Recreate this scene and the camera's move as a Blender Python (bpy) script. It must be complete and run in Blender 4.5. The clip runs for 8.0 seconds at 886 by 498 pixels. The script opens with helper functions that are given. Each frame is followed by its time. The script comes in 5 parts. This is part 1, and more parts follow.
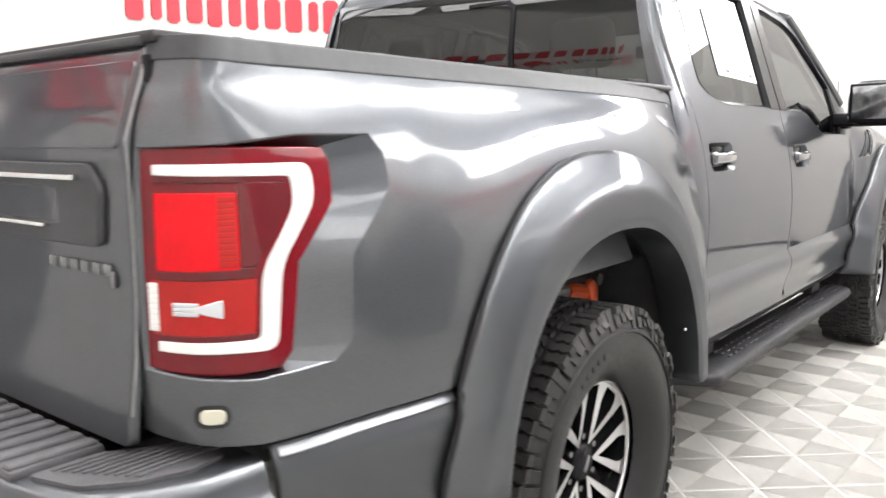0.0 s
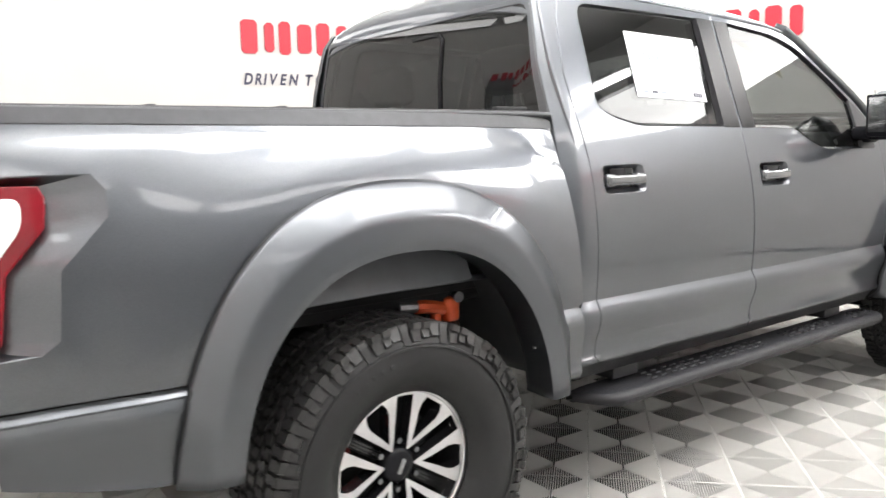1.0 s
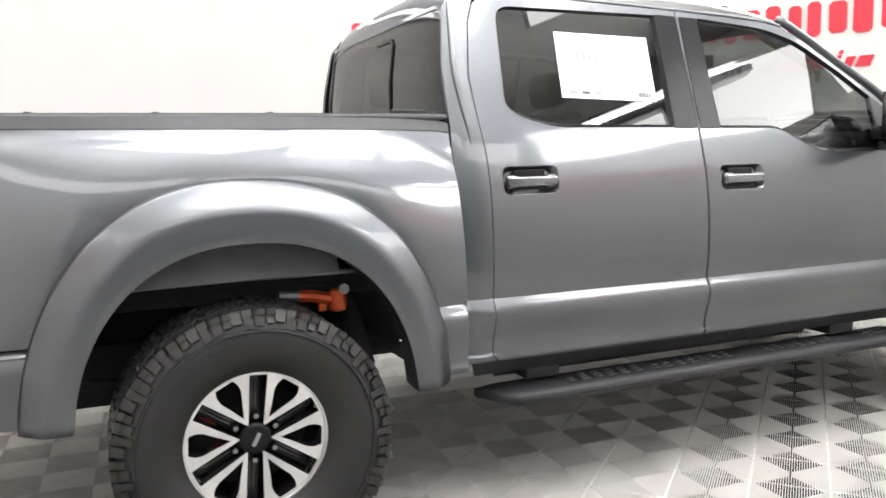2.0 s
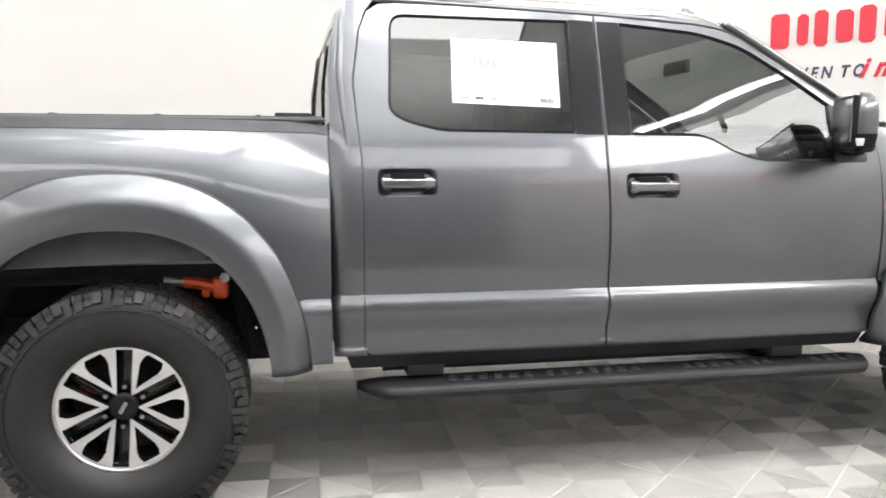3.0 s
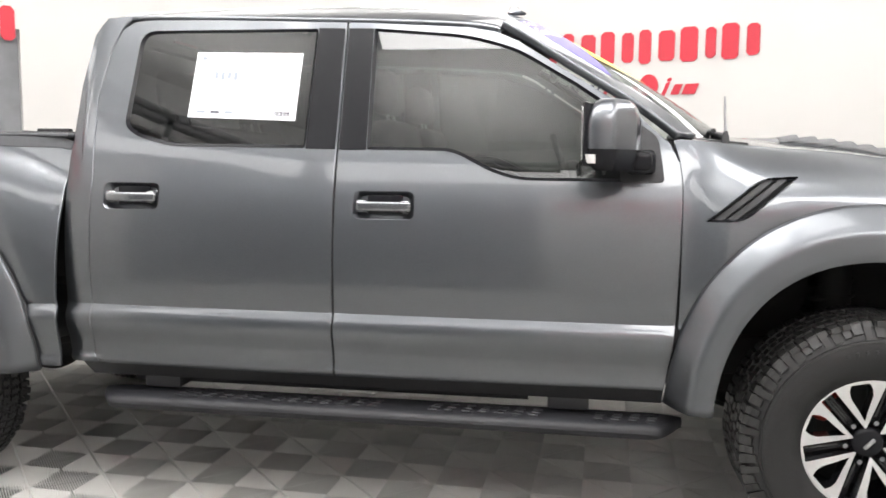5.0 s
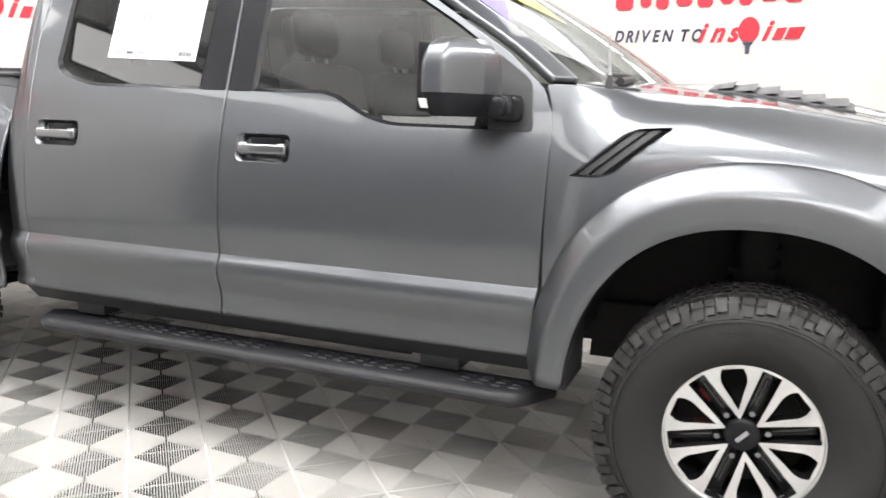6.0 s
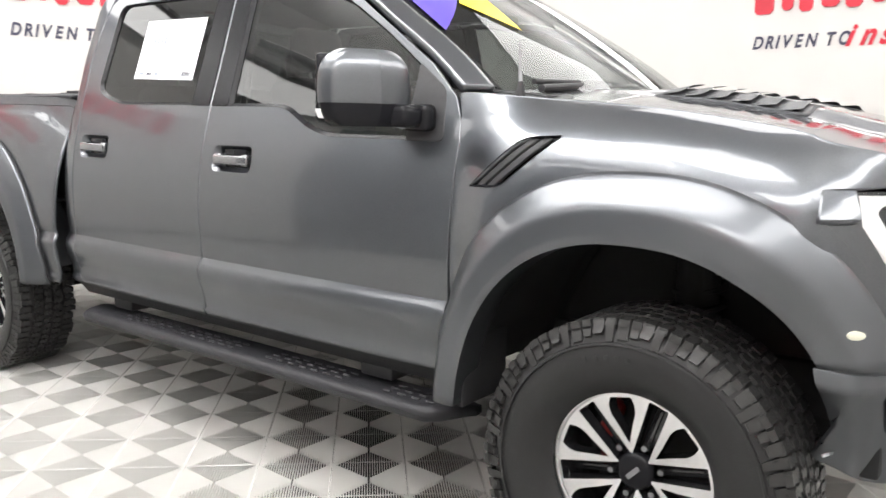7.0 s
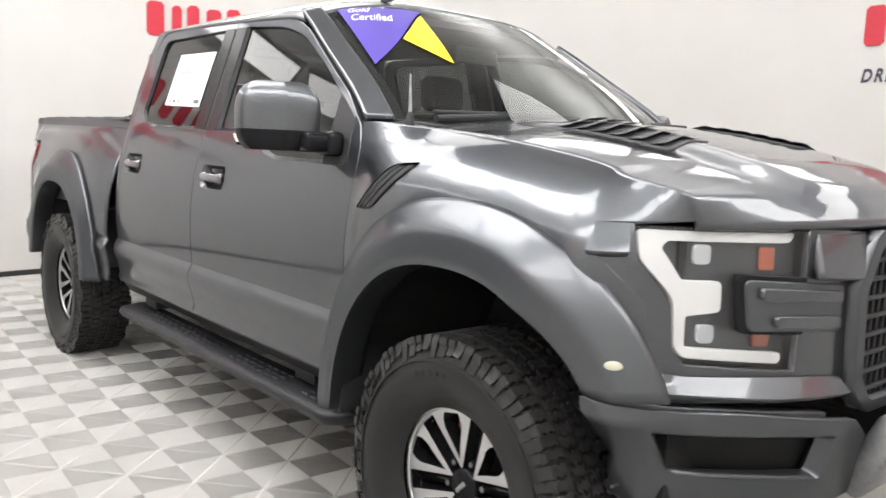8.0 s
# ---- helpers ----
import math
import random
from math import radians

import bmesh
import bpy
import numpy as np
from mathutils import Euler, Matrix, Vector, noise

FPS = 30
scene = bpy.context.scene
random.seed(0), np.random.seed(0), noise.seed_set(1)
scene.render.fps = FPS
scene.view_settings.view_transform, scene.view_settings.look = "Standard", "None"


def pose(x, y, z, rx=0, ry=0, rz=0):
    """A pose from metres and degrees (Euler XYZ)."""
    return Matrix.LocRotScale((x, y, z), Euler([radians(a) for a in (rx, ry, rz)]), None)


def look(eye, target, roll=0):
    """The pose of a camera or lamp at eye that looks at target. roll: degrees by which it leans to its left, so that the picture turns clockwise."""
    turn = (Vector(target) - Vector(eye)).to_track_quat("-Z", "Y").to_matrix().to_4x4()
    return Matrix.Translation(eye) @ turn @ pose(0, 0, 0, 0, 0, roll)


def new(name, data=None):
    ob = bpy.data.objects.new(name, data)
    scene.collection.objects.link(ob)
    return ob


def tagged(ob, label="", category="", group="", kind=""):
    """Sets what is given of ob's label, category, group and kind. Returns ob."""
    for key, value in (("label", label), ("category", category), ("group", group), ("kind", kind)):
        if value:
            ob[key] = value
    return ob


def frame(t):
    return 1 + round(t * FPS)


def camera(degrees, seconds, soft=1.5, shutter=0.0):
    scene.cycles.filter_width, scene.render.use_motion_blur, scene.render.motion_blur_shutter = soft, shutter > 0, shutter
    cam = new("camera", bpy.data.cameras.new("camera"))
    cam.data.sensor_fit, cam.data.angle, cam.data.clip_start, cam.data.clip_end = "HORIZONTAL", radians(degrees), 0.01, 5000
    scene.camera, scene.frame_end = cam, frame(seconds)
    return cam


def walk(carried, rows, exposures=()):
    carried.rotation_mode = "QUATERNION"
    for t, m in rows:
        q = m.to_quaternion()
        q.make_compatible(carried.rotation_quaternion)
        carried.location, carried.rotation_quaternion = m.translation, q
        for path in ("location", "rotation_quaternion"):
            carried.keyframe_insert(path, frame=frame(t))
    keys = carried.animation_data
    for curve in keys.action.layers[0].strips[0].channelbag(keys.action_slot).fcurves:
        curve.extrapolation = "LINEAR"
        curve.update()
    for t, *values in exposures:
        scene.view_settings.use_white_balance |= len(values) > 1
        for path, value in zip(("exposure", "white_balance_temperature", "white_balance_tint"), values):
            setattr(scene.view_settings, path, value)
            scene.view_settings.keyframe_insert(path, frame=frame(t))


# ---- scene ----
from mathutils.geometry import delaunay_2d_cdt

# ======================= camera and walk =======================
cam = camera(57.9, 8.0, shutter=0.35)
PATH = [
    (0, (-1.841, -1.967, 1.304), (-0.292, -0.732, 1.026), -0.4),
    (0.5, (-1.577, -2.421, 1.323), (-0.201, -0.994, 1.058), -1.2),
    (1, (-1.255, -2.848, 1.339), (-0.046, -1.273, 1.098), -1.5),
    (1.5, (-0.853, -3.2, 1.335), (0.153, -1.488, 1.098), -1.5),
    (3, (0.56, -3.922, 1.326), (0.958, -1.976, 1.094), 0.1),
    (3.5, (1.126, -4.019, 1.315), (1.376, -2.047, 1.103), 0.8),
    (4, (1.653, -4.03, 1.336), (1.748, -2.041, 1.153), 1.0),
    (4.5, (2.149, -3.948, 1.357), (2.063, -1.958, 1.179), 0.2),
    (6, (3.692, -3.412, 1.365), (2.97, -1.579, 1.02), 1.7),
    (6.5, (4.114, -3.186, 1.351), (3.196, -1.44, 1.018), 1.0),
    (7, (4.518, -2.934, 1.361), (3.331, -1.355, 1.047), 0.9),
    (7.5, (4.875, -2.652, 1.365), (3.525, -1.204, 1.078), 0.6),
    (8, (5.291, -2.438, 1.381), (3.782, -1.151, 1.125), 2.3),
]
walk(cam, [(t, look(e, g, r)) for t, e, g, r in PATH], exposures=[(0.0, 0.62), (1.5, 0.50), (3.0, 0.38), (4.5, 0.32), (6.0, 0.58), (7.0, 0.48), (8.0, 0.14)])

# ======================= world and light =======================
CX, CY, ROOM = 1.854, 0.0, 4.9          # the round booth stands about the middle of the truck
WALL_H = 3.25
CEIL_Z = 4.7

world = bpy.data.worlds.new("world")
scene.world = world
world.use_nodes = True
world.node_tree.nodes["Background"].inputs[0].default_value = (0.75, 0.8, 0.9, 1)
world.node_tree.nodes["Background"].inputs[1].default_value = 0.05


def flood_lamp(m, power, w, h):
    d = bpy.data.lights.new("booth_lamp", "AREA")
    d.shape, d.size, d.size_y, d.energy, d.color = "RECTANGLE", w, h, power, (1.0, 0.987, 0.972)
    ob = new("booth_lamp", d)
    ob.matrix_basis = m @ pose(0, 0, -0.012)
    return ob


# lamps added out of view: dim panels over the wall's edge, uplights that wash the ceiling, and overhead panels,
# brighter on the passenger side
def ring(r, a, z):
    return (CX + r * math.cos(radians(a)), CY + r * math.sin(radians(a)), z)


EDGE_W = {18: 40, 54: 9, 90: 9, 126: 9, 162: 10, 198: 12, 234: 9, 270: 9, 306: 68, 342: 54}
PANELS = [(look(ring(4.74, a, 3.52), ring(2.5, a, 0.0)), p, 2.85, 1.0 if p > 20 else 0.36) for a, p in EDGE_W.items()]
PANELS += [(look(ring(4.3, a, 3.72), ring(3.9, a, CEIL_Z)), 92 if 200 < a < 350 else 64, 1.6, 0.3) for a in range(18, 360, 36)]
PANELS += [(look(ring(2.55, a, CEIL_Z - 0.25), ring(2.55, a + 0.1, 0.0)), p, 1.9, 1.5) for a, p in ((60, 24), (160, 14), (200, 30), (235, 48), (270, 64), (303, 46))]
for m, power, w, h in PANELS:
    flood_lamp(m, power, w, h)


# ======================= materials =======================
def mat(name, color, rough=0.5, metal=0.0, coat=0.0, vary=0.0, scale=40.0, bump=0.0, bscale=200.0, emit=None, trans=0.0, ior=1.45, rvary=0.0, island=0.0, coat_rough=0.03, spec=0.5):
    m = bpy.data.materials.new(name)
    m.use_nodes = True
    nt = m.node_tree
    b = nt.nodes["Principled BSDF"]
    b.inputs["Base Color"].default_value = (*color, 1)
    b.inputs["Roughness"].default_value = rough
    b.inputs["Metallic"].default_value = metal
    b.inputs["Coat Weight"].default_value = coat
    b.inputs["Coat Roughness"].default_value = coat_rough
    b.inputs["IOR"].default_value = ior
    b.inputs["Transmission Weight"].default_value = trans
    b.inputs["Specular IOR Level"].default_value = spec
    if emit:
        b.inputs["Emission Color"].default_value = (*emit[0], 1)
        b.inputs["Emission Strength"].default_value = emit[1]
    co = nt.nodes.new("ShaderNodeTexCoord")
    if vary or rvary:
        n1 = nt.nodes.new("ShaderNodeTexNoise")
        n1.inputs["Scale"].default_value, n1.inputs["Detail"].default_value = scale, 6
        n2 = nt.nodes.new("ShaderNodeTexNoise")
        n2.inputs["Scale"].default_value, n2.inputs["Detail"].default_value = scale * 0.08, 3
        nt.links.new(co.outputs["Object"], n1.inputs["Vector"])
        nt.links.new(co.outputs["Object"], n2.inputs["Vector"])
        mx = nt.nodes.new("ShaderNodeMath")
        mx.operation = "ADD"
        nt.links.new(n1.outputs["Fac"], mx.inputs[0])
        nt.links.new(n2.outputs["Fac"], mx.inputs[1])
        if vary:
            hsv = nt.nodes.new("ShaderNodeMapRange")
            hsv.inputs["From Min"].default_value, hsv.inputs["From Max"].default_value = 0.6, 1.4
            hsv.inputs["To Min"].default_value, hsv.inputs["To Max"].default_value = 1 - vary, 1 + vary
            nt.links.new(mx.outputs[0], hsv.inputs["Value"])
            sc = nt.nodes.new("ShaderNodeVectorMath")
            sc.operation = "SCALE"
            sc.inputs[0].default_value = color
            nt.links.new(hsv.outputs[0], sc.inputs["Scale"])
            nt.links.new(sc.outputs[0], b.inputs["Base Color"])
        if rvary:
            rr = nt.nodes.new("ShaderNodeMapRange")
            rr.inputs["From Min"].default_value, rr.inputs["From Max"].default_value = 0.6, 1.4
            rr.inputs["To Min"].default_value, rr.inputs["To Max"].default_value = max(0.02, rough - rvary), min(1, rough + rvary)
            nt.links.new(mx.outputs[0], rr.inputs["Value"])
            nt.links.new(rr.outputs[0], b.inputs["Roughness"])
    if bump:
        n3 = nt.nodes.new("ShaderNodeTexNoise")
        n3.inputs["Scale"].default_value, n3.inputs["Detail"].default_value = bscale, 4
        nt.links.new(co.outputs["Object"], n3.inputs["Vector"])
        bp = nt.nodes.new("ShaderNodeBump")
        bp.inputs["Strength"].default_value, bp.inputs["Distance"].default_value = bump, 0.004
        nt.links.new(n3.outputs["Fac"], bp.inputs["Height"])
        nt.links.new(bp.outputs[0], b.inputs["Normal"])
    return m


def glass(name, color, rough=0.0):
    """Tinted sheet glass: lets light straight through, dimmed by its tint, with a mirror-like outer face."""
    m = bpy.data.materials.new(name)
    m.use_nodes = True
    nt = m.node_tree
    nt.nodes.clear()
    out = nt.nodes.new("ShaderNodeOutputMaterial")
    tr = nt.nodes.new("ShaderNodeBsdfTransparent")
    tr.inputs[0].default_value = (*color, 1)
    gl = nt.nodes.new("ShaderNodeBsdfGlossy")
    gl.inputs["Roughness"].default_value = rough
    lw = nt.nodes.new("ShaderNodeLayerWeight")
    lw.inputs["Blend"].default_value = 0.5
    pw = nt.nodes.new("ShaderNodeMath")
    pw.operation = "POWER"
    pw.inputs[1].default_value = 5.0
    nt.links.new(lw.outputs["Facing"], pw.inputs[0])
    fr = nt.nodes.new("ShaderNodeMath")
    fr.operation = "MULTIPLY_ADD"
    fr.inputs[1].default_value, fr.inputs[2].default_value = 0.9, 0.07
    nt.links.new(pw.outputs[0], fr.inputs[0])
    mix = nt.nodes.new("ShaderNodeMixShader")
    nt.links.new(fr.outputs[0], mix.inputs[0])
    nt.links.new(tr.outputs[0], mix.inputs[1])
    nt.links.new(gl.outputs[0], mix.inputs[2])
    nt.links.new(mix.outputs[0], out.inputs[0])
    return m


def metallic_paint():
    m = mat("grey_metallic_paint", (0.108, 0.1145, 0.126), 0.33, 0.92, 1.0, spec=0.5, coat_rough=0.06)
    nt = m.node_tree
    b = nt.nodes["Principled BSDF"]
    b.inputs["Specular Tint"].default_value = (0.36, 0.36, 0.38, 1)
    b.inputs["Coat IOR"].default_value = 1.55
    co = nt.nodes.new("ShaderNodeTexCoord")
    vo = nt.nodes.new("ShaderNodeTexVoronoi")
    vo.inputs["Scale"].default_value = 900
    nt.links.new(co.outputs["Object"], vo.inputs["Vector"])
    rm = nt.nodes.new("ShaderNodeMapRange")
    rm.inputs["To Min"].default_value, rm.inputs["To Max"].default_value = 0.85, 1.15
    nt.links.new(vo.outputs["Color"], rm.inputs["Value"])
    sc = nt.nodes.new("ShaderNodeVectorMath")
    sc.operation = "SCALE"
    sc.inputs[0].default_value = (0.108, 0.1145, 0.126)
    nt.links.new(rm.outputs[0], sc.inputs["Scale"])
    nt.links.new(sc.outputs[0], b.inputs["Base Color"])
    return m


PAINT = metallic_paint()
FLARE = mat("grey_satin_paint", (0.118, 0.124, 0.134), 0.35, 0.88, 0.45, coat_rough=0.06)
FLARE.node_tree.nodes["Principled BSDF"].inputs["Specular Tint"].default_value = (0.36, 0.36, 0.38, 1)
BLACK = mat("black_plastic", (0.022, 0.022, 0.024), 0.55, vary=0.2, bump=0.15, bscale=900)
GLOSSBLACK = mat("gloss_black", (0.010, 0.010, 0.012), 0.22, spec=0.2)
DARK = mat("dark_liner", (0.008, 0.008, 0.009), 0.8, vary=0.3, scale=30, bump=0.3, bscale=300)
STEP = mat("step_black", (0.016, 0.016, 0.019), 0.5, vary=0.2, bump=0.3, bscale=700)
PAD = mat("bumper_step_pad", (0.11, 0.11, 0.118), 0.42, vary=0.25, bump=0.3, bscale=500)
TREAD = mat("tread_rubber", (0.024, 0.0238, 0.0235), 0.38, vary=0.4, scale=50, bump=0.3, bscale=300, rvary=0.15)
RUBBER = mat("tyre_rubber", (0.0125, 0.0125, 0.013), 0.46, vary=0.35, scale=60, bump=0.25, bscale=260, rvary=0.12)
ALLOY = mat("machined_alloy", (0.72, 0.72, 0.73), 0.32, 1.0, vary=0.06, scale=90, rvary=0.06)
RIMBLACK = mat("rim_black", (0.014, 0.014, 0.016), 0.22, coat=0.6)
WELL = mat("inner_sheet", (0.06, 0.062, 0.066), 0.5, 0.3, vary=0.25, scale=12, bump=0.1, bscale=200)
SKIRT = mat("inner_bed_grey", (0.10, 0.103, 0.11), 0.5, 0.2, vary=0.2, scale=15, bump=0.1, bscale=300)
RAIL = mat("rail_grey", (0.062, 0.064, 0.069), 0.5, 0.2, vary=0.15, bump=0.1, bscale=500)
STEEL = mat("dull_steel", (0.35, 0.35, 0.36), 0.45, 0.9, vary=0.25)
CHROME = mat("bright_metal", (0.75, 0.75, 0.76), 0.12, 1.0)
HANDLE = mat("handle_metal", (0.19, 0.195, 0.205), 0.2, 0.9, 0.8)
ORANGE = mat("shock_orange", (0.75, 0.11, 0.03), 0.35, 0.3, 0.4, vary=0.15)
CALIPER = mat("caliper_red", (0.38, 0.03, 0.02), 0.4, vary=0.2)
REDLENS = mat("red_lens", (0.17, 0.002, 0.008), 0.1, coat=0.4, vary=0.15, scale=25, spec=0.3)
REDLENSBRIGHT = mat("red_reflector", (0.72, 0.003, 0.010), 0.2, coat=0.15, vary=0.08, scale=60, spec=0.2)
REDLENSMID = mat("red_mid_lens", (0.42, 0.014, 0.012), 0.2, coat=0.2, vary=0.08, scale=30, spec=0.25)
REDLENSDARK = mat("red_smoked_lens", (0.11, 0.006, 0.010), 0.1, coat=0.5, spec=0.3)
LIGHTPIPE = mat("light_pipe", (0.82, 0.81, 0.80), 0.22, coat=1.0)
LAMPDARK = mat("lamp_bezel", (0.07, 0.072, 0.078), 0.25, 0.2, coat=0.6, vary=0.2, scale=15)
LAMPCLEAR = glass("lamp_cover", (0.93, 0.94, 0.95))
AMBER = mat("amber_reflector", (0.42, 0.095, 0.04), 0.3, coat=1.0)
PROJ = mat("projector_lens", (0.7, 0.72, 0.75), 0.06, 0.6, coat=1.0)
MARKER = mat("marker_lens", (0.62, 0.61, 0.50), 0.15, coat=1.0)
PRIVACY = glass("privacy_glass", (0.085, 0.09, 0.092))
TINT = glass("front_glass", (0.21, 0.225, 0.22))
SCREEN = glass("windscreen_glass", (0.66, 0.70, 0.68))
SEAT = mat("seat_black", (0.035, 0.035, 0.037), 0.7, vary=0.2, bump=0.3, bscale=400)
PAPER = mat("white_paper", (0.66, 0.67, 0.69), 0.6, vary=0.01)
INK = mat("pale_print", (0.26, 0.28, 0.33), 0.6)
INKDARK = mat("dark_print", (0.07, 0.07, 0.09), 0.6)
DECALBLUE = mat("decal_blue", (0.085, 0.06, 0.32), 0.35)
DECALYELLOW = mat("decal_yellow", (0.85, 0.62, 0.03), 0.35)
WHITEPRINT = mat("white_print", (0.85, 0.85, 0.87), 0.5)
WALL = mat("wall_white", (0.60, 0.588, 0.570), 0.55, vary=0.025, scale=2.2, bump=0.05, bscale=60)
CEIL = mat("ceiling_grey", (0.52, 0.517, 0.51), 0.8, vary=0.05, scale=3)
TRIM = mat("dark_base", (0.03, 0.03, 0.03), 0.5, vary=0.2)
DOORDARK = mat("curtain_dark", (0.19, 0.195, 0.205), 0.8, vary=0.25, scale=6, bump=0.3, bscale=30)
SIGNRED = mat("sign_red", (0.52, 0.02, 0.04), 0.4, vary=0.06)
SIGNGREY = mat("sign_grey", (0.05, 0.05, 0.085), 0.45)
SUBFLOOR = mat("subfloor", (0.012, 0.012, 0.0115), 0.8, vary=0.3, scale=8)
TILE = mat("tile_plastic", (0.67, 0.66, 0.635), 0.55, vary=0.05, scale=10, rvary=0.08, spec=0.12)
LAMPFACE = mat("lamp_diffuser", (0.9, 0.9, 0.9), 0.4, emit=((1.0, 0.987, 0.972), 0.6))
TONNEAU = mat("tonneau_vinyl", (0.03, 0.03, 0.032), 0.6, vary=0.2, bump=0.2, bscale=350)


# ======================= building helpers =======================
def mesh_ob(name, verts, faces, material, parent=None, smooth=True, angle=35, label=""):
    me = bpy.data.meshes.new(name)
    me.from_pydata([tuple(v) for v in verts], [], faces)
    me.validate()
    me.materials.append(material)
    if smooth:
        me.polygons.foreach_set("use_smooth", [True] * len(me.polygons))
        me.set_sharp_from_angle(angle=radians(angle))
    ob = new(name, me)
    if parent is not None:
        ob.parent = parent
    if label:
        ob["label"] = label
    return ob


def part(name, bm, material, parent=None, label="", angle=35):
    """Links a bmesh as one mesh object."""
    bmesh.ops.recalc_face_normals(bm, faces=bm.faces)
    me = bpy.data.meshes.new(name)
    bm.to_mesh(me)
    bm.free()
    me.materials.append(material)
    me.polygons.foreach_set("use_smooth", [True] * len(me.polygons))
    me.set_sharp_from_angle(angle=radians(angle))
    ob = new(name, me)
    if parent is not None:
        ob.parent = parent
    if label:
        ob["label"] = label
    return ob


def add_box(bm, c, s, m=None, bev=0.0, seg=2):
    r = bmesh.ops.create_cube(bm, size=1.0)
    vs = r["verts"]
    bmesh.ops.scale(bm, vec=s, verts=vs)
    if bev:
        es = list({e for v in vs for e in v.link_edges})
        g = bmesh.ops.bevel(bm, geom=es, offset=bev, segments=seg, affect="EDGES", profile=0.5)
        vs = list({v for f in g["faces"] for v in f.verts} | {v for v in vs if v.is_valid})
    if m is not None:
        bmesh.ops.transform(bm, matrix=m, verts=vs)
    bmesh.ops.translate(bm, vec=c, verts=vs)
    return vs


def box(name, c, s, material, parent=None, bev=0.006, m=None, label="", seg=2):
    bm = bmesh.new()
    add_box(bm, c, s, m, bev, seg)
    return part(name, bm, material, parent, label)


def lathe(profile, n=48, axis="y"):
    """A bmesh turned about an axis: profile of (radius, along)."""
    bm = bmesh.new()
    rings = []
    for i in range(n):
        a = 2 * math.pi * i / n
        ring = []
        for r, h in profile:
            if axis == "y":
                ring.append(bm.verts.new((r * math.cos(a), h, r * math.sin(a))))
            else:
                ring.append(bm.verts.new((r * math.cos(a), r * math.sin(a), h)))
        rings.append(ring)
    for i in range(n):
        a, b = rings[i], rings[(i + 1) % n]
        for k in range(len(profile) - 1):
            bm.faces.new((a[k], a[k + 1], b[k + 1], b[k]))
    bmesh.ops.remove_doubles(bm, verts=bm.verts, dist=1e-5)
    return bm


def tube(name, pts, r, material, parent=None, n=10, label="", taper=None):
    """A round bar along points."""
    bm = bmesh.new()
    rings = []
    P = [Vector(p) for p in pts]
    for i, p in enumerate(P):
        d = (P[min(i + 1, len(P) - 1)] - P[max(i - 1, 0)]).normalized()
        u = d.orthogonal().normalized()
        v = d.cross(u)
        rr = r if taper is None else taper[i]
        rings.append([bm.verts.new(p + rr * (math.cos(2 * math.pi * k / n) * u + math.sin(2 * math.pi * k / n) * v)) for k in range(n)])
    # keep the rings aligned
    for i in range(1, len(rings)):
        best = min(range(n), key=lambda s: sum((rings[i][(k + s) % n].co - rings[i - 1][k].co).length for k in range(n)))
        rings[i] = rings[i][best:] + rings[i][:best]
    for i in range(len(rings) - 1):
        for k in range(n):
            bm.faces.new((rings[i][k], rings[i][(k + 1) % n], rings[i + 1][(k + 1) % n], rings[i + 1][k]))
    bm.faces.new(rings[0])
    bm.faces.new(rings[-1])
    return part(name, bm, material, parent, label)


class Curve1:
    """A smooth monotone curve through (x, y) pairs."""
    def __init__(self, pts):
        self.x = [p[0] for p in pts]
        self.y = [p[1] for p in pts]
        n = len(pts)
        d = [(self.y[i + 1] - self.y[i]) / (self.x[i + 1] - self.x[i]) for i in range(n - 1)]
        m = [d[0]] + [0 if d[i - 1] * d[i] <= 0 else 2 * d[i - 1] * d[i] / (d[i - 1] + d[i]) for i in range(1, n - 1)] + [d[-1]]
        self.m = m

    def __call__(self, v):
        x, y, m = self.x, self.y, self.m
        if v <= x[0]:
            return y[0] + m[0] * (v - x[0])
        if v >= x[-1]:
            return y[-1] + m[-1] * (v - x[-1])
        i = next(k for k in range(len(x) - 1) if v <= x[k + 1])
        h = x[i + 1] - x[i]
        t = (v - x[i]) / h
        return ((1 + 2 * t) * (1 - t) ** 2 * y[i] + t * (1 - t) ** 2 * h * m[i] + t * t * (3 - 2 * t) * y[i + 1] + t * t * (t - 1) * h * m[i + 1])


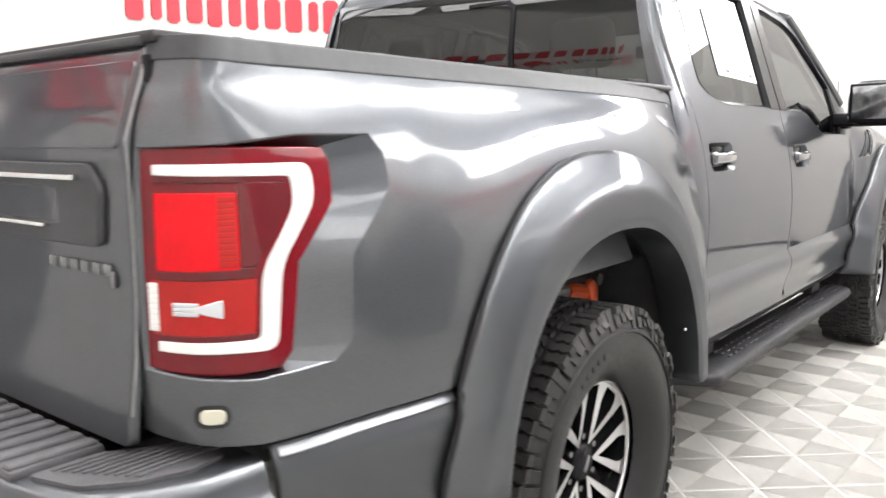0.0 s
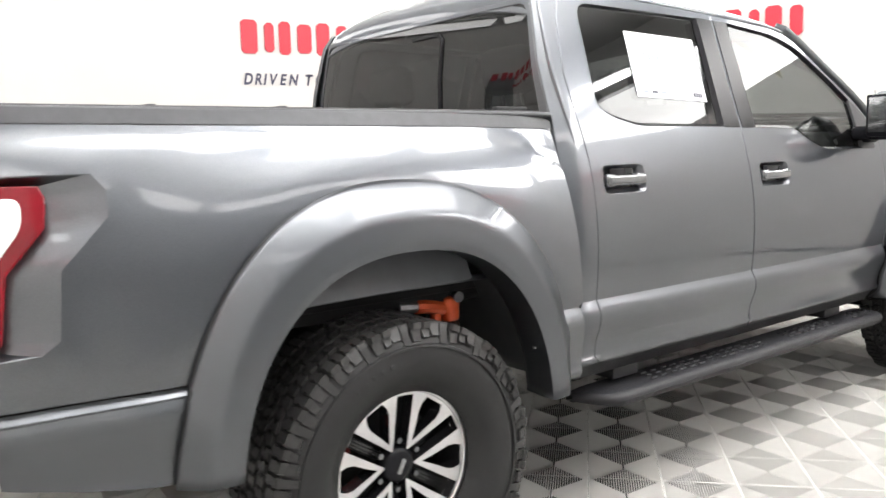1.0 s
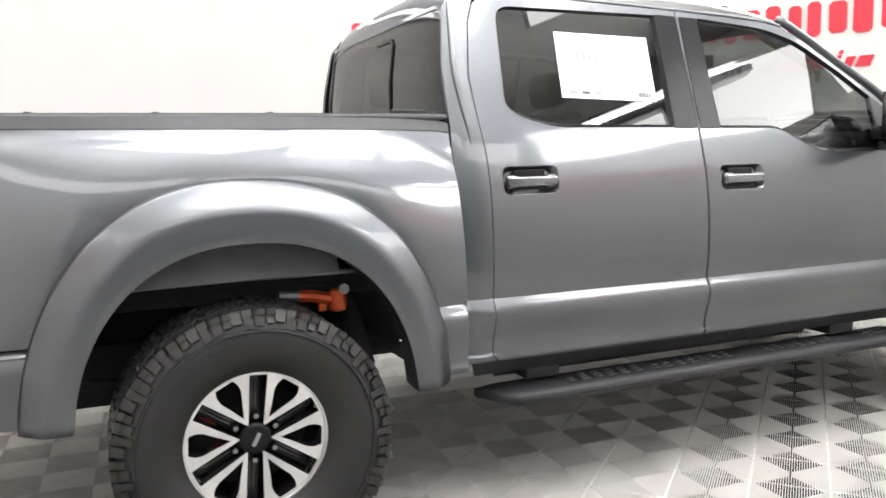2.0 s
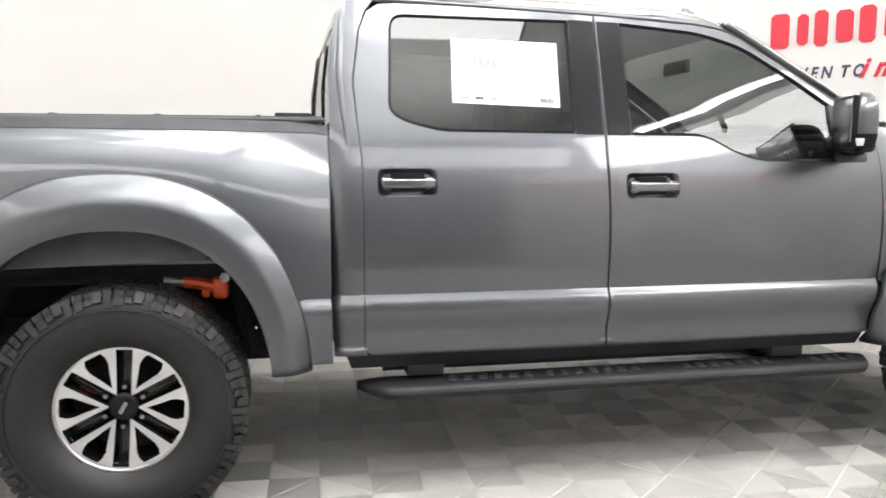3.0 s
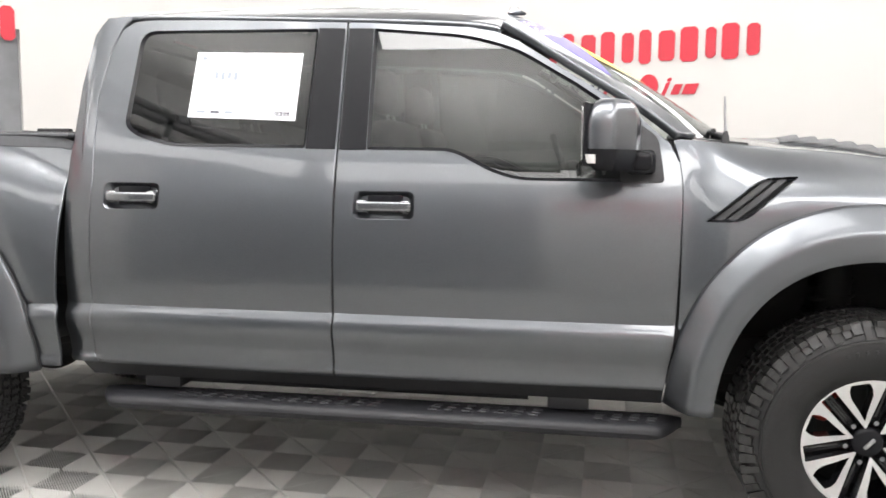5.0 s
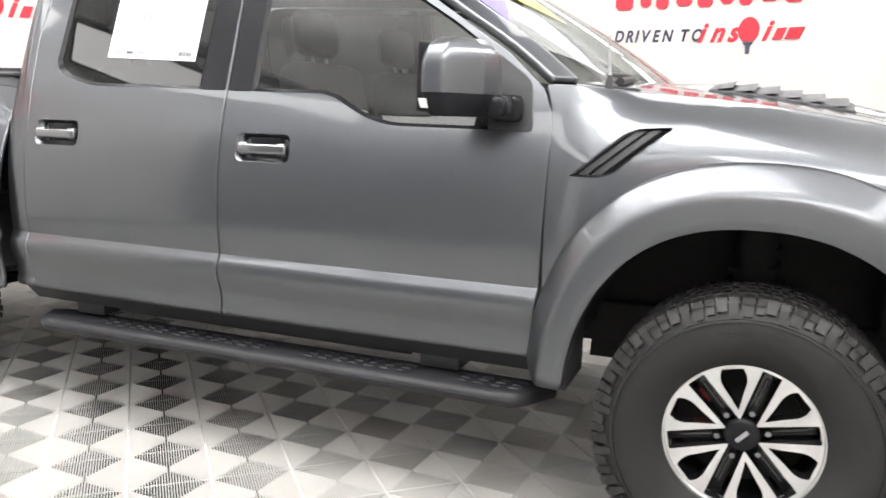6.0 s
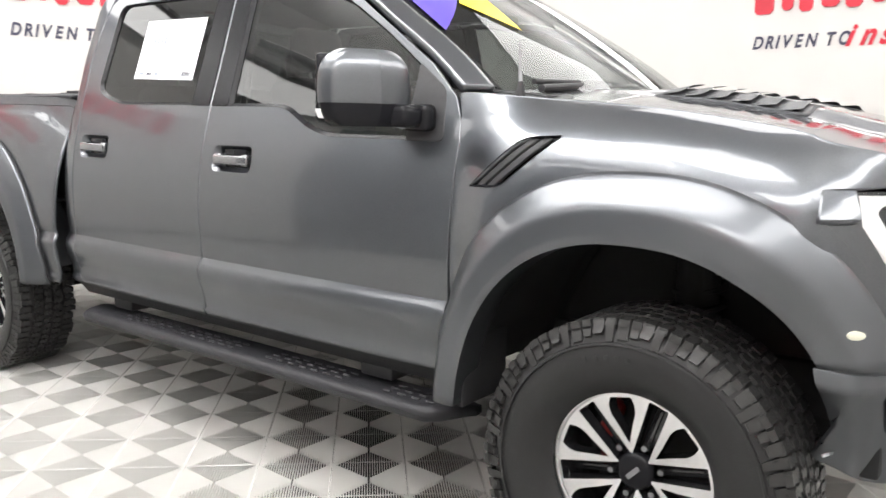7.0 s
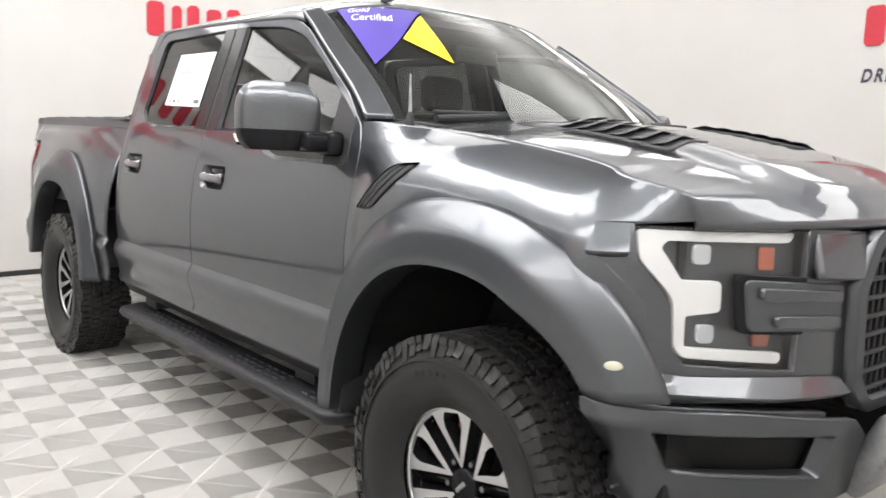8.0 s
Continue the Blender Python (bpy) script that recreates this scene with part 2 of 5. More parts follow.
class Plan:
    """A smooth line in plan, by arc length from u0; gives place and outward normal (outward = away from the truck's middle line)."""
    def __init__(self, pts, u0, flip=1):
        P = [Vector(p) for p in pts]
        Q = []
        for i in range(len(P) - 1):
            a, b = P[max(i - 1, 0)], P[min(i + 2, len(P) - 1)]
            for k in range(12):
                t = k / 12
                p0, p1, p2, p3 = a, P[i], P[i + 1], b
                Q.append(0.5 * ((2 * p1) + (p2 - p0) * t + (2 * p0 - 5 * p1 + 4 * p2 - p3) * t * t + (3 * p1 - p0 - 3 * p2 + p3) * t ** 3))
        Q.append(P[-1])
        self.Q, self.L = Q, [u0]
        for i in range(1, len(Q)):
            self.L.append(self.L[-1] + flip * (Q[i] - Q[i - 1]).length)
        if flip < 0:
            self.Q, self.L = Q[::-1], self.L[::-1]

    def raw(self, u):
        L, Q = self.L, self.Q
        if u <= L[0]:
            d = (Q[1] - Q[0]).normalized()
            return Q[0] + d * (u - L[0])
        if u >= L[-1]:
            d = (Q[-1] - Q[-2]).normalized()
            return Q[-1] + d * (u - L[-1])
        lo, hi = 0, len(L) - 1
        while hi - lo > 1:
            mid = (lo + hi) // 2
            if L[mid] <= u:
                lo = mid
            else:
                hi = mid
        t = (u - L[lo]) / (L[hi] - L[lo])
        return Q[lo].lerp(Q[hi], t)

    def __call__(self, u, off=0.0):
        p = self.raw(u)
        d = (self.raw(u + 0.012) - self.raw(u - 0.012)).normalized()
        return p + Vector((-d.y, d.x)) * off


def inside(p, poly):
    x, y = p
    c = False
    j = len(poly) - 1
    for i in range(len(poly)):
        xi, yi = poly[i]
        xj, yj = poly[j]
        if (yi > y) != (yj > y) and x < (xj - xi) * (y - yi) / (yj - yi) + xi:
            c = not c
        j = i
    return c


def resample(poly, step, closed=True):
    out = []
    n = len(poly)
    for i in range(n if closed else n - 1):
        a, b = Vector(poly[i]), Vector(poly[(i + 1) % n])
        k = max(1, int(math.ceil((b - a).length / step)))
        out += [tuple(a.lerp(b, q / k)) for q in range(k)]
    if not closed:
        out.append(tuple(poly[-1]))
    return out


def rounded(poly, r, n=4):
    """A closed outline with its corners rounded; r: one radius or one for each corner."""
    out = []
    m = len(poly)
    for i in range(m):
        p, a, b = Vector(poly[i]), Vector(poly[i - 1]), Vector(poly[(i + 1) % m])
        rr = r[i] if isinstance(r, (list, tuple)) else r
        da, db = (a - p), (b - p)
        rr = min(rr, da.length * 0.48, db.length * 0.48)
        if rr < 1e-4:
            out.append(tuple(p))
            continue
        s, e = p + da.normalized() * rr, p + db.normalized() * rr
        for k in range(n + 1):
            t = k / n
            out.append(tuple((1 - t) ** 2 * s + 2 * t * (1 - t) * p + t * t * e))
    return out


def panel(name, outline, fn, material, parent=None, holes=(), creases=(), step=0.03, rim=0.02, s=-1, label="", round_edge=0.0025):
    """A sheet-metal panel: the outline in (u, z) laid on the surface fn(u, z) -> (x, half-width, z), with rolled edges. s: -1 the passenger side, 1 the driver's."""
    loops = [resample(outline, step)] + [resample(h, step) for h in holes]
    pts, edges = [], []
    for lp in loops:
        k0 = len(pts)
        pts += lp
        edges += [(k0 + i, k0 + (i + 1) % len(lp)) for i in range(len(lp))]
    for cr in creases:
        cr = resample(cr, step, False)
        k0 = len(pts)
        pts += cr
        edges += [(k0 + i, k0 + i + 1) for i in range(len(cr) - 1)]
    us = [p[0] for p in loops[0]]
    vs = [p[1] for p in loops[0]]
    bpts = np.array(pts)
    nu, nv = int((max(us) - min(us)) / step) + 1, int((max(vs) - min(vs)) / step) + 1
    for i in range(nu + 1):
        for j in range(nv + 1):
            p = (min(us) + step * (i + 0.3), min(vs) + step * (j + 0.37))
            if inside(p, loops[0]) and not any(inside(p, h) for h in loops[1:]):
                if np.min(np.abs(bpts[:, 0] - p[0]) + np.abs(bpts[:, 1] - p[1])) > step * 0.6:
                    pts.append(p)
    V, E, F, ov, oe, of = delaunay_2d_cdt([Vector(p) for p in pts], edges, [], 0, 1e-6)
    tris = []
    for f in F:
        c = sum((V[i] for i in f), Vector((0, 0))) / 3
        if inside(c, loops[0]) and not any(inside(c, h) for h in loops[1:]):
            tris.append(list(f))

    def P(u, v):
        x, y, z = fn(u, v)
        return Vector((x, s * y, z))

    def N(u, v):
        e = 0.001
        n = (P(u + e, v) - P(u - e, v)).cross(P(u, v + e) - P(u, v - e))
        return (n if s < 0 else -n).normalized()

    verts = [P(p.x, p.y) for p in V]
    faces, norms = [], []
    for f in tris:
        c = (V[f[0]] + V[f[1]] + V[f[2]]) / 3
        g = Vector((0, 0, 0))
        a, b, d = verts[f[0]], verts[f[1]], verts[f[2]]
        nn = [N(*(V[i] + (c - V[i]) * 0.4)) if creases and abs(V[i].y - CREASE) < 1e-3 else N(V[i].x, V[i].y) for i in f]
        if (b - a).cross(d - a).dot(nn[0]) < 0:
            f, nn = f[::-1], nn[::-1]
        faces.append(f)
        norms += nn
    # rolled edge
    for q, lp in enumerate(loops):
        m = len(lp)
        area = sum(lp[i][0] * lp[(i + 1) % m][1] - lp[(i + 1) % m][0] * lp[i][1] for i in range(m))
        sgn = (1 if area > 0 else -1) * (1 if q == 0 else -1)
        A, B, C, na, nb, nc = [], [], [], [], [], []
        for i in range(m):
            t = Vector(lp[(i + 1) % m]) - Vector(lp[i - 1])
            if t.length < 1e-9:
                t = Vector((1, 0))
            t.normalize()
            o = Vector((t.y, -t.x)) * sgn
            p = Vector(lp[i])
            pin = p - o * 0.004
            n = N(pin.x, pin.y)
            w = (P(p.x + o.x * 0.004, p.y + o.y * 0.004) - P(p.x, p.y))
            w = (w - n * w.dot(n)).normalized()
            base = P(p.x, p.y)
            A.append(base)
            B.append(base - n * round_edge + w * round_edge)
            C.append(base - n * rim + w * round_edge)
            na.append(n)
            nb.append((n + w).normalized())
            nc.append(w)
        k = len(verts)
        verts += A + B + C
        for i in range(m):
            j = (i + 1) % m
            for r0, r1, n0, n1 in ((0, m, na, nb), (m, 2 * m, nb, nc)):
                f = [k + r0 + i, k + r0 + j, k + r1 + j, k + r1 + i]
                nn = [n0[i], n0[j], n1[j], n1[i]]
                a, b, d = verts[f[0]], verts[f[1]], verts[f[2]]
                if (b - a).cross(d - a).dot(nn[0] + nn[2]) < 0:
                    f, nn = f[::-1], nn[::-1]
                faces.append(f)
                norms += nn
    me = bpy.data.meshes.new(name)
    me.from_pydata([tuple(v) for v in verts], [], faces)
    me.materials.append(material)
    me.polygons.foreach_set("use_smooth", [True] * len(me.polygons))
    me.normals_split_custom_set([tuple(n) for n in norms])
    ob = new(name, me)
    if parent is not None:
        ob.parent = parent
    if label:
        ob["label"] = label
    return ob


def grid(name, fn, nu, nv, material, parent=None, label="", flip=False, angle=60, thick=0.0):
    """A smooth sheet from fn(a, b), a and b from 0 to 1."""
    verts = [fn(i / nu, j / nv) for i in range(nu + 1) for j in range(nv + 1)]
    faces = []
    for i in range(nu):
        for j in range(nv):
            a = i * (nv + 1) + j
            f = (a, a + 1, a + nv + 2, a + nv + 1)
            faces.append(f[::-1] if flip else f)
    ob = mesh_ob(name, verts, faces, material, parent, True, angle, label)
    if thick:
        so = ob.modifiers.new("thickness", "SOLIDIFY")
        so.thickness, so.offset = thick, -1
    return ob


def smooth01(t):
    t = max(0.0, min(1.0, t))
    return t * t * (3 - 2 * t)


def lerp_list(xs, pts):
    return np.interp(xs, [p[0] for p in pts], [p[1] for p in pts])


# ======================= the booth =======================
def ring_wall(name, r0, r1, z0, z1, material, a0=0.0, a1=360.0, n=160):
    verts, faces = [], []
    closed = abs(a1 - a0) >= 360
    m = n if closed else n + 1
    for i in range(m):
        a = radians(a0 + (a1 - a0) * i / n)
        c, s_ = math.cos(a), math.sin(a)
        verts += [(CX + r0 * c, CY + r0 * s_, z0), (CX + r0 * c, CY + r0 * s_, z1), (CX + r1 * c, CY + r1 * s_, z1), (CX + r1 * c, CY + r1 * s_, z0)]
    for i in range(n):
        j = (i + 1) % m
        for k in range(4):
            faces.append((4 * i + k, 4 * j + k, 4 * j + (k + 1) % 4, 4 * i + (k + 1) % 4))
    if not closed:
        faces += [(0, 1, 2, 3), (4 * n + 3, 4 * n + 2, 4 * n + 1, 4 * n)]
    return mesh_ob(name, verts, faces, material)


OPEN_A, OPEN_B = -124.0, -82.0     # the curtained way into the booth
GAP_A, GAP_B = 145.0, 152.5      # a narrow gap added out of view, to darken the tailgate's reflection
wall = tagged(ring_wall("wall_round", ROOM, ROOM + 0.12, 0, WALL_H, WALL, OPEN_B, GAP_A), "smooth white curved booth wall behind the truck", "wall", kind="structure")
tagged(ring_wall("wall_round_rear", ROOM, ROOM + 0.12, 0, WALL_H, WALL, GAP_B, OPEN_A + 360, 60), "smooth white curved booth wall beside the entrance", "wall", kind="structure")
tagged(ring_wall("wall_over_door", ROOM, ROOM + 0.12, 2.5, WALL_H, WALL, GAP_A, GAP_B, 20), "white wall over the added gap", "wall", kind="structure")
# grey sheet added in the gap, for the tailgate to reflect
tagged(ring_wall("curtain", ROOM + 0.05, ROOM + 0.07, 0.02, 2.5, DOORDARK, GAP_A - 0.4, GAP_B + 0.4, 20), "grey sheet added in a wall gap to darken the tailgate's reflection", "curtain", "booth curtains")
curtain = tagged(ring_wall("curtain", ROOM + 0.05, ROOM + 0.07, 0.02, WALL_H, DOORDARK, OPEN_A - 0.5, OPEN_B + 0.5, 60), "grey drawn curtain across the booth entrance", "curtain", "booth curtains")
base = tagged(ring_wall("baseboard", ROOM - 0.012, ROOM - 0.002, 0.0, 0.05, TRIM, OPEN_B, OPEN_A + 360), "thin dark base strip at the foot of the wall", "baseboard", kind="structure")

bm = lathe([(0.0, CEIL_Z), (ROOM + 0.4, CEIL_Z), (ROOM + 0.4, CEIL_Z + 0.05), (0.0, CEIL_Z + 0.05)], 96, "z")
bmesh.ops.translate(bm, vec=(CX, CY, 0), verts=bm.verts)
ceiling = tagged(part("ceiling", bm, CEIL), "plain mid grey ceiling above the round booth", "ceiling", kind="structure")
bm = lathe([(ROOM + 0.12, WALL_H - 0.02), (ROOM + 0.4, WALL_H - 0.02), (ROOM + 0.4, CEIL_Z), (ROOM + 0.37, CEIL_Z), (ROOM + 0.37, WALL_H), (ROOM + 0.12, WALL_H), (ROOM + 0.12, WALL_H - 0.02)], 96, "z")
bmesh.ops.translate(bm, vec=(CX, CY, 0), verts=bm.verts)
soffit = tagged(part("soffit", bm, CEIL), "mid grey set-back soffit over the curved wall", "soffit", kind="structure")

bm = lathe([(0.0, -0.10), (ROOM + 0.5, -0.10), (ROOM + 0.5, -0.021), (0.0, -0.021)], 96, "z")
bmesh.ops.translate(bm, vec=(CX, CY, 0), verts=bm.verts)
floor = tagged(part("floor", bm, SUBFLOOR), "ribbed off-white plastic floor tiles over dark subfloor", "floor", kind="structure")


def flood_light(m, w, h):
    """The flat panel body of an added lamp."""
    top = new("panel_light")
    top.matrix_basis = m
    tagged(top, "flat white panel light added out of view above the booth", "light", "booth panel lights")
    bm = bmesh.new()
    add_box(bm, (0, 0, 0.045), (w + 0.08, h + 0.08, 0.07), None, 0.01, 2)
    part("housing", bm, STEEL, top)
    box("diffuser", (0, 0, 0.006), (w, h, 0.010), LAMPFACE, top, 0.003, label="glowing white diffuser")
    box("hanger", (0, 0.0, 0.14), (0.05, 0.20, 0.14), STEEL, top, 0.006)
    return top


for m, power, w, h in PANELS:
    flood_light(m, w, h)


# ---- signs: a name in plain red shapes over a line of words ----
def wall_sign(angle):
    """angle: where the sign begins, in degrees about the booth; it runs to its right."""
    top = new("wall_sign")
    tagged(top, "red lettered dealer sign with grey slogan on the white wall", "sign", "booth wall signs")

    def on_wall(s_, z, d=0.006):
        a = radians(angle - math.degrees(s_ / ROOM))
        return Vector((CX + (ROOM - d) * math.cos(a), CY + (ROOM - d) * math.sin(a), z))

    def shape(name, polys, material, label=""):
        verts, faces = [], []
        for poly in polys:
            k, m = len(verts), len(poly)
            verts += [on_wall(p[0], p[1], 0.016) for p in poly] + [on_wall(p[0], p[1], 0.001) for p in poly]
            faces.append(tuple(range(k, k + m)))
            faces += [(k + i, k + m + i, k + m + (i + 1) % m, k + (i + 1) % m) for i in range(m)]
        return mesh_ob(name, verts, faces, material, top, False, label=label)

    # six plain red figures: a broad bar and a slim one each
    x = 0.0
    for broad, slim in ((0.17, 0.10), (0.12, 0.15), (0.14, 0.12), (0.12, 0.16), (0.17, 0.10), (0.16, 0.12)):
        for x0, x1, z0, z1 in ((x, x + broad, 2.375, 2.71), (x + broad + 0.075, x + broad + 0.075 + slim, 2.395, 2.69)):
            c = 0.03
            shape("sign_bar", [[(x0 + c, z0), (x1 - c, z0), (x1, z0 + c), (x1, z1 - c), (x1 - c, z1), (x0 + c, z1), (x0, z1 - c), (x0, z0 + c)]], SIGNRED)
        x += broad + slim + 0.13

    # the slogan
    def words(text, s0, z, size, material, shear=0.0, label="", kx=1.0):
        x = s0
        for ch in text:
            if ch == " ":
                x += size * 0.30
                continue
            cu = bpy.data.curves.new("letter", "FONT")
            cu.body, cu.size, cu.shear, cu.offset = ch, size, shear, size * 0.035
            tmp = bpy.data.objects.new("letter", cu)
            scene.collection.objects.link(tmp)
            me = bpy.data.meshes.new_from_object(tmp.evaluated_get(bpy.context.evaluated_depsgraph_get()))
            bpy.data.objects.remove(tmp)
            w = max(v.co.x for v in me.vertices)
            for v in me.vertices:
                v.co = on_wall(x + v.co.x * kx, z + v.co.y, 0.008)
            me.materials.clear()
            me.materials.append(material)
            ob = new("letter", me)
            ob.parent = top
            if label:
                ob["label"] = label
            x += w * kx + size * 0.07
        return x - s0

    words("DRIVEN TO", 0.0, 2.07, 0.155, SIGNGREY, 0.25, "dark grey slogan words", 0.80)
    words("ins", 0.82, 2.06, 0.25, SIGNRED, 0.40, "red script slogan word", 0.95)
    cx = 1.30
    pin = [(cx + 0.095 * math.cos(a), 2.155 + 0.115 * math.sin(a)) for a in np.linspace(-1.1, math.pi + 1.1, 24)]
    shape("sign_pin", [pin], SIGNRED, "round red pin shape")
    shape("sign_pin", [[(cx - 0.05, 2.045), (cx + 0.05, 2.045), (cx + 0.018, 2.01), (cx + 0.014, 1.94), (cx - 0.014, 1.94), (cx - 0.018, 2.01)]], SIGNGREY, "dark grey pin foot")
    words("i", 1.42, 2.06, 0.25, SIGNRED, 0.40, "red script slogan word")
    for x0, x1 in ((1.52, 1.60), (1.63, 1.76)):
        shape("sign_bar", [[(x0, 2.06), (x1, 2.06), (x1 + 0.04, 2.16), (x0 + 0.04, 2.16)]], SIGNRED)
    return top


for ang in (44.0, 86.0, 173.0, -53.0, -142.0):
    wall_sign(ang)


# ======================= the truck =======================
truck = new("pickup_truck")
tagged(truck, "dark grey metallic crew-cab off-road pickup truck on the tiled floor", "pickup truck")
CREASE = 0.806
WA = Curve1([(0.806, 0.976), (0.86, 0.9815), (0.92, 0.985), (1.0, 0.9861), (1.06, 0.9835), (1.12, 0.9784), (1.19, 0.9687), (1.24, 0.9589), (1.28, 0.949), (1.33, 0.9355), (1.38, 0.9215), (1.42, 0.909), (1.5, 0.882), (1.7, 0.817), (1.95, 0.735)])
WL = Curve1([(0.50, 0.90), (0.53, 0.925), (0.555, 0.950), (0.575, 0.970), (0.590, 0.975), (0.605, 0.968), (0.65, 0.973), (0.735, 0.998), (0.752, 0.999), (0.806, 0.977)])
WBU = Curve1([(0.806, 0.996), (0.95, 1.003), (1.08, 1.0), (1.18, 0.988), (1.26, 0.970), (1.32, 0.951), (1.36, 0.935), (1.375, 0.927), (1.39, 0.918), (1.41, 0.909), (1.46, 0.892)])
WBL = Curve1([(0.50, 0.95), (0.56, 0.98), (0.58, 0.99), (0.60, 0.985), (0.72, 1.004), (0.752, 1.008), (0.806, 0.986)])
WF = Curve1([(0.50, 0.95), (0.806, 0.966), (0.95, 0.972), (1.1, 0.978), (1.2, 0.976), (1.27, 0.966), (1.32, 0.948), (1.36, 0.922), (1.40, 0.880), (1.43, 0.835), (1.445, 0.80)])
BEDSHIFT = Curve1([(0.2, 0.0), (0.38, 0.0), (0.56, 0.03), (0.674, 0.075), (0.76, 0.115)])
BEDK = Curve1([(-1.40, 0.05), (-1.26, 0.10), (-1.19, 0.22), (-1.12, 0.50), (-1.04, 0.82), (-0.95, 1.0), (2.0, 1.0)])
ZSEAM = Curve1([(3.0, 1.458), (3.27, 1.437), (3.615, 1.41), (3.918, 1.370), (4.145, 1.330), (4.30, 1.300), (4.325, 1.285), (4.345, 1.245), (4.36, 1.231), (4.95, 1.20)])
PLAN_BED = Plan([(0.76, 1.0), (0.3, 1.0), (-0.3, 1.0), (-0.7, 1.0), (-0.92, 0.992), (-1.04, 0.968), (-1.11, 0.93), (-1.145, 0.88), (-1.163, 0.81), (-1.17, 0.70), (-1.17, 0.4)], 0.76, -1)
PLAN_F = Plan([(3.0, 0.978), (3.5, 0.98), (3.9, 0.985), (4.05, 0.983), (4.12, 0.968), (4.18, 0.93), (4.225, 0.88), (4.265, 0.82), (4.31, 0.70), (4.345, 0.58), (4.38, 0.42), (4.40, 0.25), (4.41, 0.0)], 3.0)
XR, XF = 0.0, 3.70
SE = 2.3


def arc(cx, a, b, phi, n=SE):
    c, s_ = math.cos(phi), math.sin(phi)
    return cx + a * math.copysign(abs(c) ** (2 / n), c), 0.45 + b * abs(s_) ** (2 / n)


def arc_phi(z, b, n=SE):
    return math.asin(min(1, max(0, (z - 0.45) / b)) ** (n / 2))


def bulge(x, z, cx, b, amp):
    r = ((abs(x - cx) / 0.66) ** SE + (max(0, z - 0.45) / b) ** SE) ** (1 / SE)
    return amp * smooth01((1.42 - r) / 0.42)


def cab_w(x, z):
    w = WA(z) if z >= CREASE else WL(z)
    w -= 0.010 * ((x - 1.9) / 1.2) ** 2
    if x < 0.84:
        w -= 0.014 * ((0.84 - x) / 0.075) ** 2
    return w


def fn_cab(off=0.0):
    return lambda u, z: (u, cab_w(u, z) + off, z)


def fn_glass(off=0.0):
    """The side windows run straight down behind the door skin."""
    def f(u, z):
        w = cab_w(u, z)
        if z < 1.5:
            w = min(w, 0.882 + 0.327 * (1.5 - z) - 0.010 * ((u - 1.9) / 1.2) ** 2)
        return (u, w + off, z)
    return f


def fn_bed(off=0.0):
    def f(u, z):
        zz = z + BEDSHIFT(u) if z > CREASE else z
        w = (WBU(zz) if z >= CREASE else WBL(z)) - 1.0
        if u < -0.95 and z > CREASE:
            k = BEDK(u)
            w *= k + (max(0.42, k) - k) * smooth01((z - 1.27) / 0.14)
        p = PLAN_BED(u, w + bulge(u, z, XR, 0.808, 0.03) + off)
        return (p.x, p.y, z)
    return f


def fn_fender(off=0.0):
    def f(u, z):
        zz = z + 1.445 - ZSEAM(u)
        wf = WF(zz)
        if u < 3.4:
            wf += (cab_w(3.05, z) + 0.011 - wf) * (1 - smooth01((u - 3.08) / 0.30))
        p = PLAN_F(u, (wf - 0.978) * TOPK(u) + bulge(u, z, XF, 0.785, 0.04) * smooth01((u - 3.06) / 0.16) * (1 - smooth01((u - 4.05) / 0.25)) - 0.011 * (1 - smooth01((u - 3.07) / 0.25)) + off)
        return (p.x, p.y, z)
    return f


TOPK = Curve1([(3.0, 1.0), (3.9, 1.0), (4.05, 0.9), (4.12, 0.78), (4.19, 0.58), (4.26, 0.32), (4.335, 0.05), (4.5, 0.03), (6.0, 0.02)])
SIDES = (-1, 1)

# ---- doors ----
RD = [(0.868, 0.60), (0.868, 1.30), (0.855, 1.45), (0.845, 1.604), (0.876, 1.806), (0.905, 1.878), (0.95, 1.908), (1.02, 1.914), (1.3, 1.91), (1.826, 1.892), (1.826, 0.565), (0.92, 0.572), (0.885, 0.58)]
FD = [(1.839, 0.565), (1.839, 1.892), (2.1, 1.878), (2.30, 1.866), (2.40, 1.848), (2.482, 1.813), (2.694, 1.678), (2.901, 1.548), (3.025, 1.438), (3.058, 1.37), (3.068, 1.30), (3.066, 1.184), (3.058, 0.808), (3.03, 0.575)]
RW = rounded([(0.99, 1.872), (1.718, 1.870), (1.708, 1.412), (1.17, 1.416), (1.03, 1.452), (0.970, 1.492)], [0.06, 0.01, 0.01, 0.05, 0.04, 0.05])
FW = rounded([(1.938, 1.868), (2.30, 1.838), (2.482, 1.785), (2.70, 1.655), (2.985, 1.462), (3.010, 1.302), (2.50, 1.304), (2.40, 1.334), (2.29, 1.392), (2.24, 1.406), (1.944, 1.408)], [0.01, 0.08, 0.06, 0, 0.03, 0.02, 0.06, 0.04, 0.04, 0.03, 0.01])


def pocket(cx, cz):
    return rounded([(cx - 0.118, cz - 0.052), (cx + 0.112, cz - 0.052), (cx + 0.112, cz + 0.052), (cx - 0.118, cz + 0.052)], 0.03)


